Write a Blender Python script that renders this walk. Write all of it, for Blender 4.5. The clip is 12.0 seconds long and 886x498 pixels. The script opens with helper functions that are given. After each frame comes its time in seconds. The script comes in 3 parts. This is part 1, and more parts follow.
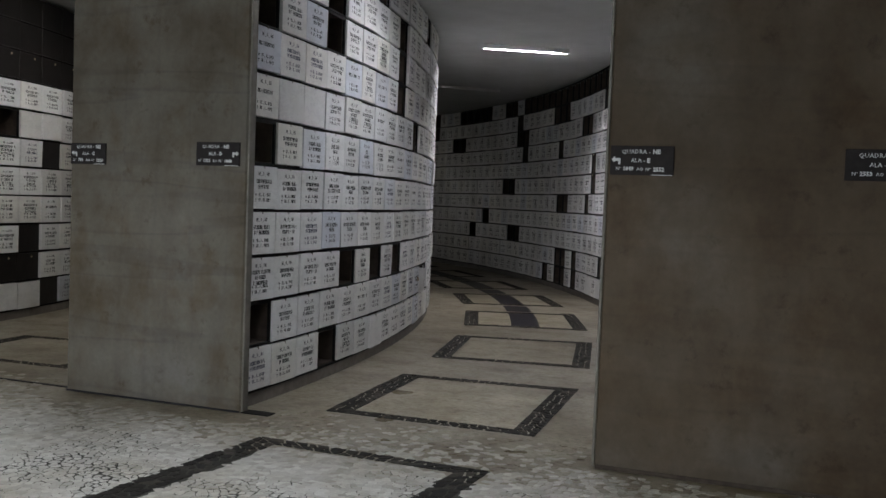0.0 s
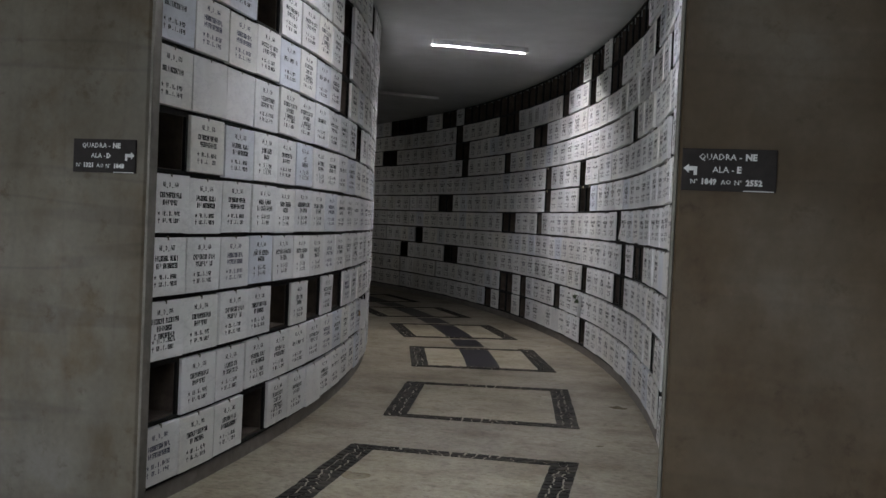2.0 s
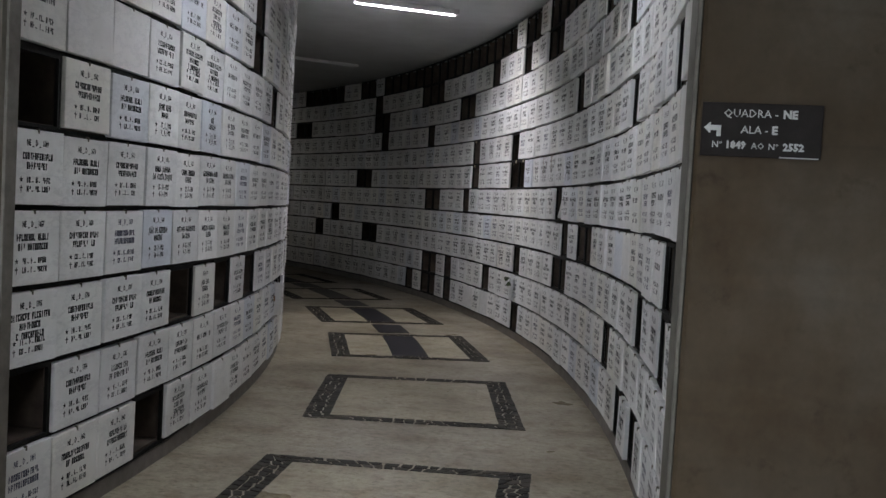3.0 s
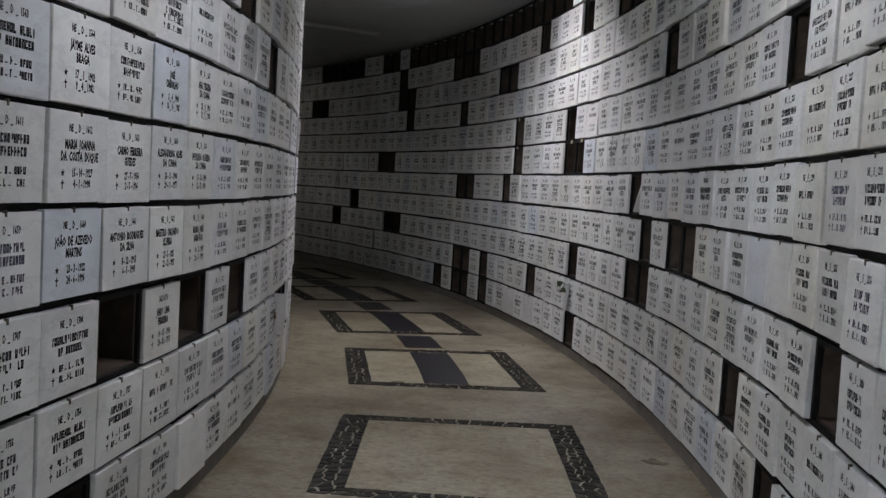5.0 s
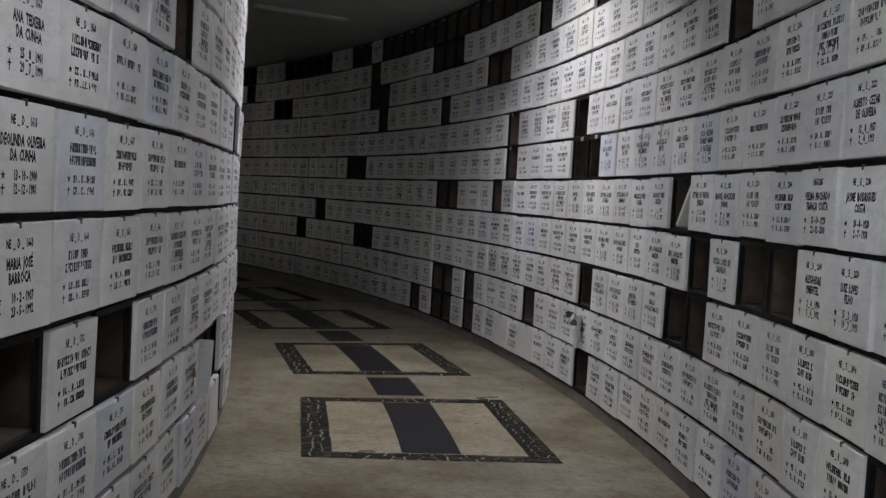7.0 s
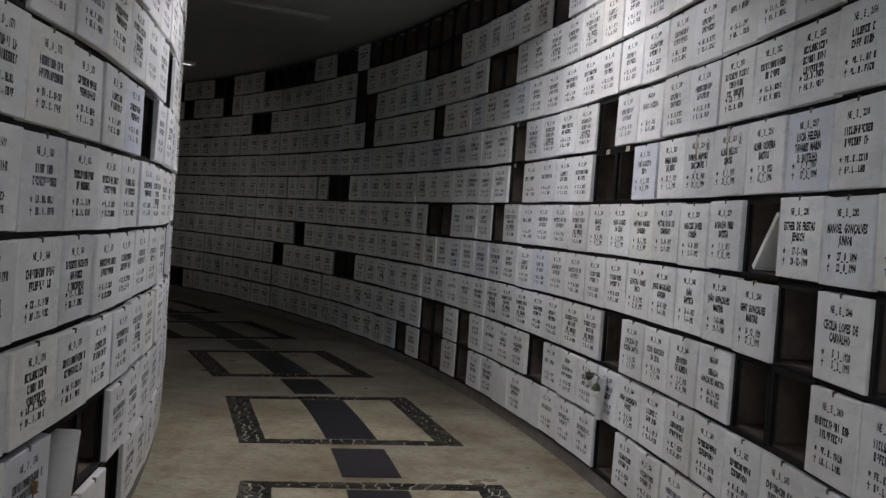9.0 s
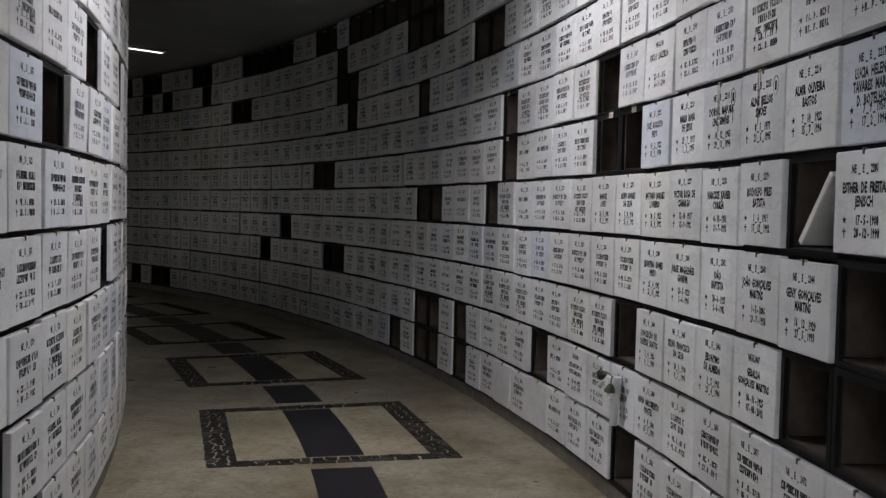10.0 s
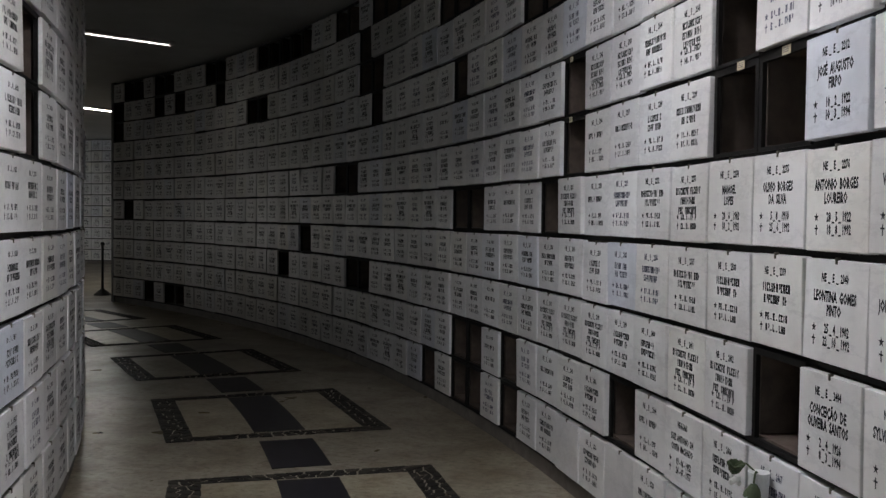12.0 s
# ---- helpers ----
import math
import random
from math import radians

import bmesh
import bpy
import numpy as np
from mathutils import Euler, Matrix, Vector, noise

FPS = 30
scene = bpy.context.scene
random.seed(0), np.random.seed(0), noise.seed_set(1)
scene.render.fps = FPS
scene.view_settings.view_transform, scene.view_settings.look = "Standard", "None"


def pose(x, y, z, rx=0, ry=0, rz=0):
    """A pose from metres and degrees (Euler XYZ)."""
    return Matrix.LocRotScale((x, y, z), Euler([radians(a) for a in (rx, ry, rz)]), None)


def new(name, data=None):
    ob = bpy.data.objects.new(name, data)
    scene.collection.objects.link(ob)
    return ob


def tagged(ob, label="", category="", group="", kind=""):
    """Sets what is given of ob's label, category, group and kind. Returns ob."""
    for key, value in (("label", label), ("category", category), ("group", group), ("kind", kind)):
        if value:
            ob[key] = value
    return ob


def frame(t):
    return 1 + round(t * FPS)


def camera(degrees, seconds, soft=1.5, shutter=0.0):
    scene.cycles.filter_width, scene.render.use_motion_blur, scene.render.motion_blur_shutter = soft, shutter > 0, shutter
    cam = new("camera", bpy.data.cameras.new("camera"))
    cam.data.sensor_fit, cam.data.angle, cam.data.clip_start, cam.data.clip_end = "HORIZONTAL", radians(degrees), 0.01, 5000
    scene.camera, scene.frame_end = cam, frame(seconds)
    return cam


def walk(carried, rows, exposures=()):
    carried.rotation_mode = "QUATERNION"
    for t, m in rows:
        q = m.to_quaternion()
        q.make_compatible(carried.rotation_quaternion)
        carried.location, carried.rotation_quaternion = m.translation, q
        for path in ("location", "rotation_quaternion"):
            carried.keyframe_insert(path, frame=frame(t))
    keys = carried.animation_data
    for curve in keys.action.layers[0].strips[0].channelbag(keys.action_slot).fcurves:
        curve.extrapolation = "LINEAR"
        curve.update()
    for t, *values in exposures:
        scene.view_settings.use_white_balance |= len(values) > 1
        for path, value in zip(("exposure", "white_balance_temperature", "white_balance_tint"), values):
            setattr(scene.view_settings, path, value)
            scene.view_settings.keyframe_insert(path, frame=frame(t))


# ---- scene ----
cam = camera(50.03, 12.0, soft=1.5)
# seconds, x, y, z, pitch, roll, yaw
ROWS = [
    (0, 22.741, -5.759, 1.532, -2.84, -2.18, 20.71),
    (0.5, 22.511, -5.367, 1.548, -2.81, -2.24, 22.27),
    (1, 22.245, -4.974, 1.551, -2.66, -2.65, 17.88),
    (1.5, 21.985, -4.606, 1.531, -2.20, -2.81, 12.76),
    (2, 21.797, -4.182, 1.560, -1.69, -2.59, 15.54),
    (2.5, 21.609, -3.745, 1.554, -2.01, -3.00, 13.90),
    (3, 21.435, -3.342, 1.533, -2.77, -3.17, 10.21),
    (3.2, 21.381, -3.136, 1.534, -2.83, -3.02, 11.46),
    (4.8, 20.938, -1.705, 1.549, -3.65, -3.62, 10.05),
    (5, 20.898, -1.522, 1.561, -3.77, -3.34, 11.38),
    (5.5, 20.767, -1.078, 1.523, -3.54, -3.30, 11.88),
    (6, 20.617, -0.652, 1.561, -3.56, -3.08, 7.34),
    (6.5, 20.538, -0.203, 1.545, -3.30, -2.88, 10.32),
    (7, 20.491, 0.234, 1.540, -3.09, -3.24, 9.80),
    (7.2, 20.440, 0.416, 1.543, -2.88, -3.29, 8.31),
    (8.8, 20.288, 1.625, 1.524, -1.30, -4.13, 10.77),
    (9, 20.278, 1.835, 1.548, -1.54, -4.11, 9.66),
    (9.5, 20.207, 2.191, 1.527, -2.89, -3.26, 8.02),
    (10, 20.265, 2.633, 1.545, -2.46, -1.31, 9.88),
    (10.5, 20.245, 3.117, 1.534, -3.06, -1.42, 6.16),
    (11, 20.104, 3.460, 1.535, -2.94, -1.57, 0.74),
    (11.5, 20.017, 3.843, 1.522, -1.24, -1.18, 7.77),
    (12, 19.967, 4.335, 1.517, -1.90, -0.67, 12.42),
]
walk(cam, [(t, pose(x, y, z, 90 + pitch, roll, yaw)) for t, x, y, z, pitch, roll, yaw in ROWS])

# ---- plan: rings of niches round the origin ----
PI = math.pi
R_IN, A_IN = 19.089, 0.021024           # inner niche wall (wing D): radius, angle of one niche
R_OUT, A_OUT = 22.3085, 0.015996         # outer niche wall (wing E)
OUT_X, OUT_Y, PHI_OUT = -0.6106, -0.0243, 0.0036
TIER, Z_TOP = 0.33, 3.730              # height of a tier, top of the tiers
CEIL = Z_TOP + 0.03
R_MID = 20.39                           # middle line of the corridor
R_C, A_C, PHI_C = 14.6, radians(1.72), radians(9.0)   # niche wall across wing C
R_FAR, A_FAR = 30.3, radians(0.76)      # perimeter niche wall past the far end

# ---- light ----
world = bpy.data.worlds.new("world")
world.use_nodes = True
world.node_tree.nodes["Background"].inputs[0].default_value = (0.5, 0.55, 0.6, 1)
world.node_tree.nodes["Background"].inputs[1].default_value = 0.02
scene.world = world
scene.view_settings.exposure = 0.0
# added area lamp as daylight on the entrance hall, unseen behind the walk's start
fill_lamp = new("hall_fill", bpy.data.lights.new("hall_fill", "AREA"))
fill_lamp.data.shape, fill_lamp.data.size, fill_lamp.data.size_y = "RECTANGLE", 20.0, 1.7
fill_lamp.data.energy, fill_lamp.data.color = 760.0, (0.85, 0.93, 1.0)
fill_lamp.matrix_basis = pose(14.5, -15.9, 1.0, 90, 0, 0)
# added area lamp as daylight at the building's far end, in an unseen opening
fill_lamp = new("far_fill", bpy.data.lights.new("far_fill", "AREA"))
fill_lamp.data.shape, fill_lamp.data.size, fill_lamp.data.size_y = "RECTANGLE", 5.0, 1.8
fill_lamp.data.energy, fill_lamp.data.color = 52.0, (1.0, 0.97, 0.93)
fill_lamp.matrix_basis = pose(-3.9, 25.5, 1.05, 90, 0, -90)
TUBE_POWER = {"lit": 660.0, "first": 335.0, "side": 280.0, "weak": 13.0, "off": 0.0, "far": 320.0, "lobby_fill": 600.0, "hall": 860.0}
TUBE_COLOUR = {"side": (1.0, 0.98, 0.95, 1), "lit": (0.96, 0.945, 1.0, 1), "weak": (1.0, 0.94, 0.87, 1), "first": (0.92, 0.93, 1.0, 1), "off": (1, 1, 1, 1), "far": (1.0, 0.97, 0.92, 1), "hall": (0.88, 0.93, 1.0, 1), "lobby_fill": (0.97, 0.98, 1.0, 1)}


# ---- materials ----
class Mat:
    """A small builder for node materials."""

    def __init__(self, name):
        self.m = bpy.data.materials.new(name)
        self.m.use_nodes = True
        self.t = self.m.node_tree
        self.b = self.t.nodes["Principled BSDF"]
        self.co = self.t.nodes.new("ShaderNodeTexCoord").outputs["Object"]

    def node(self, kind, **values):
        n = self.t.nodes.new(kind)
        for k, v in values.items():
            n.inputs[k.replace("_", " ")].default_value = v
        return n

    def link(self, a, b):
        self.t.links.new(a, b)

    def at_world(self):
        self.co = self.t.nodes.new("ShaderNodeNewGeometry").outputs["Position"]

    def scaled(self, x, y, z):
        n = self.node("ShaderNodeMapping", Scale=(x, y, z))
        self.link(self.co, n.inputs["Vector"])
        return n.outputs["Vector"]

    def noise(self, scale, detail=4.0, rough=0.55, at=None):
        n = self.node("ShaderNodeTexNoise", Scale=scale, Detail=detail, Roughness=rough)
        self.link(at or self.co, n.inputs["Vector"])
        return n.outputs["Fac"]

    def ramp(self, fac, stops):
        n = self.t.nodes.new("ShaderNodeValToRGB")
        e = n.color_ramp.elements
        while len(e) < len(stops):
            e.new(0.5)
        for s, (p, c) in zip(e, stops):
            s.position = p
            s.color = (*c, 1) if len(c) == 3 else c
        self.link(fac, n.inputs["Fac"])
        return n.outputs["Color"]

    def mix(self, fac, a, b, how="MIX"):
        n = self.t.nodes.new("ShaderNodeMix")
        n.data_type, n.blend_type = "RGBA", how
        for value, slot in ((fac, 0), (a, 6), (b, 7)):
            if isinstance(value, (int, float)):
                n.inputs[slot].default_value = value
            elif isinstance(value, tuple):
                n.inputs[slot].default_value = (*value, 1)
            else:
                self.link(value, n.inputs[slot])
        return n.outputs[2]

    def random(self):
        return self.t.nodes.new("ShaderNodeObjectInfo").outputs["Random"]

    def island(self):
        return self.t.nodes.new("ShaderNodeNewGeometry").outputs["Random Per Island"]

    def bump(self, fac, strength, distance):
        n = self.node("ShaderNodeBump", Strength=strength, Distance=distance)
        self.link(fac, n.inputs["Height"])
        self.link(n.outputs["Normal"], self.b.inputs["Normal"])

    def done(self, colour, rough=0.5, metal=0.0, spec=0.5):
        for value, slot in ((colour, "Base Color"), (rough, "Roughness"), (metal, "Metallic"), (spec, "Specular IOR Level")):
            if isinstance(value, tuple):
                self.b.inputs[slot].default_value = (*value, 1)
            elif isinstance(value, (int, float)):
                self.b.inputs[slot].default_value = value
            else:
                self.link(value, self.b.inputs[slot])
        return self.m


def marble():
    m = Mat("white marble")
    tint = m.ramp(m.random(), [(0.0, (0.70, 0.70, 0.705)), (0.35, (0.81, 0.81, 0.81)), (0.6, (0.67, 0.67, 0.68)), (0.85, (0.78, 0.77, 0.73)), (0.92, (0.70, 0.715, 0.75)), (1.0, (0.60, 0.635, 0.71))])
    m.at_world()
    cloud = m.ramp(m.noise(5.0, 6, 0.6), [(0.3, (0.88, 0.88, 0.88)), (0.65, (1, 1, 1))])
    vein = m.ramp(m.noise(2.2, 9, 0.7, m.scaled(1, 1, 2.5)), [(0.47, (1, 1, 1)), (0.5, (0.9, 0.9, 0.91)), (0.53, (1, 1, 1))])
    dirt = m.ramp(m.noise(0.8, 5, 0.6), [(0.35, (0.86, 0.84, 0.8)), (0.55, (1, 1, 1))])
    c = m.mix(1.0, m.mix(1.0, m.mix(1.0, tint, cloud, "MULTIPLY"), vein, "MULTIPLY"), dirt, "MULTIPLY")
    m.bump(m.noise(60, 3), 0.05, 0.002)
    return m.done(c, m.ramp(m.noise(9), [(0.3, (0.32,) * 3), (0.7, (0.5,) * 3)]), spec=0.4)


def plain(name, a, b, scale=8.0, rough=0.6, metal=0.0, bump=0.1, spec=0.5):
    m = Mat(name)
    m.at_world()
    c = m.mix(1.0, m.ramp(m.noise(scale, 6, 0.65), [(0.3, a), (0.7, b)]), m.ramp(m.noise(scale * 0.12, 4), [(0.3, (0.8, 0.8, 0.8)), (0.65, (1.05, 1.05, 1.05))]), "MULTIPLY")
    m.bump(m.noise(scale * 6, 4), bump, 0.003)
    return m.done(c, rough, metal, spec)


def concrete(name, dark, mid, pale, light, seams):
    m = Mat(name)
    m.at_world()
    big = m.ramp(m.noise(1.0, 6, 0.62), [(0.32, dark), (0.45, mid), (0.56, pale), (0.70, light)])
    rust = m.ramp(m.noise(2.3, 5, 0.65, m.scaled(1, 1, 0.8)), [(0.50, (1, 1, 1)), (0.70, (0.80, 0.70, 0.56))])
    drip = m.ramp(m.noise(2.6, 5, 0.6, m.scaled(1.3, 1.3, 0.6)), [(0.32, (0.80, 0.785, 0.76)), (0.6, (1, 1, 1)), (0.75, (1.08, 1.08, 1.08))])
    fine = m.ramp(m.noise(30, 5, 0.7), [(0.3, (0.90, 0.90, 0.90)), (0.7, (1.05, 1.05, 1.05))])
    boards = m.ramp(m.noise(1.0, 1, 0.4, m.scaled(0.10, 0.10, 3.1)), [(0.40, (0.93, 0.925, 0.91)), (0.5, (1, 1, 1)), (0.60, (0.965, 0.965, 0.96))])
    scuff = m.ramp(m.noise(7.0, 5, 0.7), [(0.58, (1, 1, 1)), (0.70, (0.72, 0.67, 0.60))])
    line = (1 - seams, 1 - seams, 1 - 0.9 * seams)
    level = m.ramp(m.noise(1.0, 3, 0.55, m.scaled(0.18, 0.18, 2.3)), [(0.482, (1, 1, 1)), (0.498, line), (0.506, line), (0.525, (1, 1, 1))])
    plumb = m.ramp(m.noise(1.0, 3, 0.5, m.scaled(2.6, 2.6, 0.16)), [(0.47, (1, 1, 1)), (0.50, tuple(0.5 + 0.5 * v for v in line)), (0.53, (1, 1, 1))])
    c = big
    for f in (rust, drip, fine, boards, scuff, level, plumb):
        c = m.mix(1.0, c, f, "MULTIPLY")
    m.bump(m.noise(26, 8, 0.7), 0.25, 0.004)
    return m.done(c, 0.7, spec=0.3)


def mosaic(name, low, high, dirt):
    """Limestone mosaic ground flat and waxed, with trodden-in brown dirt."""
    m = Mat(name)
    m.at_world()
    stone = m.ramp(m.noise(22, 3, 0.6), [(0.30, low), (0.70, high)])
    stain = m.ramp(m.noise(1.3, 4, 0.55), [(0.30, (1 - dirt, 1 - 1.14 * dirt, 1 - 1.36 * dirt)), (0.52, (0.92, 0.90, 0.86)), (0.72, (1.05, 1.04, 1.03))])
    smear = m.ramp(m.noise(5.5, 5, 0.6), [(0.32, (0.64, 0.56, 0.45)), (0.50, (0.95, 0.93, 0.90)), (0.72, (1.10, 1.10, 1.09))])
    chips = m.ramp(m.noise(17, 4, 0.7, m.scaled(1.0, 1.6, 1.0)), [(0.36, (0.55, 0.50, 0.42)), (0.46, (1, 1, 1)), (0.60, (1.0, 1.0, 1.0)), (0.70, (1.25, 1.24, 1.22))])
    wash = m.ramp(m.noise(2.3, 3, 0.5), [(0.25, (0.78, 0.755, 0.69)), (0.75, (1.12, 1.13, 1.12))])
    grain = m.ramp(m.noise(75, 3, 0.65), [(0.25, (0.80, 0.79, 0.77)), (0.75, (1.13, 1.12, 1.11))])
    c = stone
    for f in (stain, smear, chips, wash, grain):
        c = m.mix(1.0, c, f, "MULTIPLY")
    m.bump(m.noise(40, 4, 0.65), 0.16, 0.002)
    return m.done(c, m.ramp(m.noise(2.2, 3, 0.5), [(0.3, (0.27,) * 3), (0.7, (0.42,) * 3)]), spec=0.45)


def black_stone(single):
    m = Mat("black basalt mosaic stones")
    tint = m.ramp(m.random() if single else m.island(), [(0.0, (0.013, 0.0125, 0.012)), (0.7, (0.026, 0.024, 0.021)), (1.0, (0.070, 0.062, 0.052))])
    m.at_world()
    m.bump(m.noise(70, 4), 0.2, 0.002)
    return m.done(m.mix(1.0, tint, m.ramp(m.noise(30), [(0.3, (0.7,) * 3), (0.7, (1.2,) * 3)]), "MULTIPLY"), 0.6, spec=0.12)


def lamp_material(name, strength, colour):
    m = Mat(name)
    m.b.inputs["Emission Color"].default_value = colour
    m.b.inputs["Emission Strength"].default_value = strength
    return m.done((0.8, 0.8, 0.8), 0.4)


MARBLE = marble()
CONCRETE = concrete("grey-brown stained concrete", (0.102, 0.081, 0.056), (0.148, 0.129, 0.101), (0.174, 0.158, 0.133), (0.212, 0.200, 0.181), 0.14)
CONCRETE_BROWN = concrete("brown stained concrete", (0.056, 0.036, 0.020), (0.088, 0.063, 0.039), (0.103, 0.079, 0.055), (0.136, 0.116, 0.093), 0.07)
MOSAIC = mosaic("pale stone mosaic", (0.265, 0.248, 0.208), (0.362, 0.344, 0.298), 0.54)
PANEL = mosaic("cream stone mosaic", (0.322, 0.302, 0.243), (0.410, 0.390, 0.322), 0.34)
BASALT, BASALT_STONE = black_stone(False), black_stone(True)
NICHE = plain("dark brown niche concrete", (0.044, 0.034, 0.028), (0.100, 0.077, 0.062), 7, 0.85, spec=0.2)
STEEL = plain("blackened steel frame", (0.005, 0.0045, 0.0045), (0.012, 0.011, 0.010), 14, 0.7, spec=0.15)
LETTER = plain("black paint in carved letters", (0.016, 0.016, 0.018), (0.038, 0.038, 0.044), 90, 0.7, spec=0.2)
FADED = plain("faded grey carved letters", (0.06, 0.06, 0.09), (0.12, 0.12, 0.17), 60, 0.7, spec=0.2)
PLINTH = plain("grey cement plinth", (0.105, 0.090, 0.078), (0.185, 0.168, 0.150), 10, 0.6)
PLASTER = plain("grey painted plaster", (0.51, 0.525, 0.54), (0.59, 0.605, 0.62), 3, 0.55, bump=0.05)
GRANITE = plain("dark polished granite", (0.012, 0.011, 0.014), (0.026, 0.024, 0.028), 60, 0.45, spec=0.16)
TRIM = plain("dull aluminium edge", (0.14, 0.13, 0.112), (0.21, 0.195, 0.17), 18, 0.55, 0.4)
CLIP = plain("tarnished brass clip", (0.10, 0.09, 0.07), (0.2, 0.18, 0.15), 60, 0.5, 0.7)
SIGN = plain("dark brown sign plate", (0.022, 0.018, 0.018), (0.032, 0.027, 0.026), 20, 0.7, spec=0.2)
WHITE_INK = plain("white sign lettering", (0.62, 0.62, 0.62), (0.72, 0.72, 0.72), 40, 0.6)
ENAMEL = plain("white enamelled lamp body", (0.6, 0.6, 0.6), (0.68, 0.68, 0.68), 10, 0.4)
PAPER = plain("yellowed paper tag", (0.5, 0.42, 0.27), (0.6, 0.52, 0.36), 60, 0.8)
BLACK = plain("black painted metal", (0.012, 0.012, 0.012), (0.02, 0.02, 0.02), 20, 0.45)
COVER = plain("dark lacquered cover board", (0.010, 0.009, 0.009), (0.022, 0.019, 0.018), 5, 0.32, spec=0.35)
LEAF = plain("dry green leaves", (0.03, 0.05, 0.02), (0.07, 0.09, 0.04), 40, 0.6)
RUSSET = plain("dried russet petals", (0.16, 0.085, 0.035), (0.26, 0.15, 0.07), 60, 0.8)
PETAL = plain("white cloth petals", (0.65, 0.65, 0.62), (0.75, 0.75, 0.72), 40, 0.7)
GLASS = plain("milky plastic vase", (0.55, 0.56, 0.56), (0.65, 0.66, 0.66), 30, 0.3)
BEADS = plain("pale wooden beads", (0.30, 0.26, 0.2), (0.42, 0.37, 0.3), 60, 0.5)
TUBES = {k: lamp_material("fluorescent tube " + k, v, TUBE_COLOUR[k]) for k, v in TUBE_POWER.items()}


# ---- mesh helpers ----
def mesh_of(bm, name, *materials):
    me = bpy.data.meshes.new(name)
    bmesh.ops.recalc_face_normals(bm, faces=bm.faces)
    bm.to_mesh(me)
    bm.free()
    for m in materials:
        me.materials.append(m)
    return me


def child(name, mesh, parent, m=None, label=""):
    ob = new(name, mesh)
    ob.parent = parent
    if m is not None:
        ob.matrix_basis = m
    return tagged(ob, label) if label else ob


def part(name, bm, material, parent, label=""):
    return child(name, mesh_of(bm, name, material), parent, None, label)


def box(bm, x0, x1, y0, y1, z0, z1, bevel=0.0, mat=0):
    r = bmesh.ops.create_cube(bm, size=1.0)
    for v in r["verts"]:
        v.co = Vector((x0 + (v.co.x + 0.5) * (x1 - x0), y0 + (v.co.y + 0.5) * (y1 - y0), z0 + (v.co.z + 0.5) * (z1 - z0)))
    faces = {f for v in r["verts"] for f in v.link_faces}
    for f in faces:
        f.material_index = mat
    if bevel:
        bmesh.ops.bevel(bm, geom=list({e for f in faces for e in f.edges}), offset=bevel, segments=1, affect="EDGES")
    return bm


def ring_box(bm, cx, cy, r0, r1, p0, p1, z0, z1, n):
    """A bent bar: between two radii, two angles and two heights."""
    rows = []
    for i in range(n + 1):
        p = p0 + (p1 - p0) * i / n
        c, s = math.cos(p), math.sin(p)
        rows.append([bm.verts.new((cx + r * c, cy + r * s, z)) for r, z in ((r0, z0), (r1, z0), (r1, z1), (r0, z1))])
    for a, b in zip(rows, rows[1:]):
        for k in range(4):
            bm.faces.new((a[k], a[(k + 1) % 4], b[(k + 1) % 4], b[k]))
    bm.faces.new(rows[0])
    bm.faces.new(rows[-1][::-1])
    return bm


def rod(bm, a, b, r, n=8):
    a, b = Vector(a), Vector(b)
    d = b - a
    m = Matrix.Translation((a + b) / 2) @ d.to_track_quat("Z", "Y").to_matrix().to_4x4()
    bmesh.ops.create_cone(bm, cap_ends=True, segments=n, radius1=r, radius2=r, depth=d.length, matrix=m)
    return bm


def structure(name, bm, material, label, category):
    return tagged(new(name, mesh_of(bm, name, material)), label, category, kind="structure")


SYMBOLS = {
    "star": [((0.5 if i % 2 == 0 else 0.2) * math.sin(i * PI / 5), (0.5 if i % 2 == 0 else 0.2) * math.cos(i * PI / 5)) for i in range(10)],
    "cross": [(-0.09, -0.55), (0.09, -0.55), (0.09, 0.05), (0.34, 0.05), (0.34, 0.22), (0.09, 0.22), (0.09, 0.5), (-0.09, 0.5), (-0.09, 0.22), (-0.34, 0.22), (-0.34, 0.05), (-0.09, 0.05)],
}


def text_mesh(name, lines, material, squeeze=0.70, weight=0.043, rise=1.14):
    """Flat lettering in the x-z plane, facing -y. lines: (text, size, x, z, align)."""
    verts, faces = [], []
    for words, size, x, z, align in lines:
        if words in SYMBOLS:
            k = len(verts)
            verts += [(x + px * size, 0.0, z + pz * size) for px, pz in SYMBOLS[words]]
            faces.append(list(range(k, len(verts))))
            continue
        cu = bpy.data.curves.new("letters", "FONT")
        cu.body, cu.size, cu.align_x, cu.align_y, cu.resolution_u, cu.offset = words, size, align, "CENTER", 1, size * weight
        ob = bpy.data.objects.new("letters", cu)
        me = ob.to_mesh()
        k = len(verts)
        verts += [(x + v.co.x * squeeze, 0.0, z + v.co.y * rise) for v in me.vertices]
        faces += [[k + i for i in p.vertices] for p in me.polygons]
        ob.to_mesh_clear()
        bpy.data.objects.remove(ob)
        bpy.data.curves.remove(cu)
    me = bpy.data.meshes.new(name)
    me.from_pydata(verts, [], faces)
    me.materials.append(material)
    return me


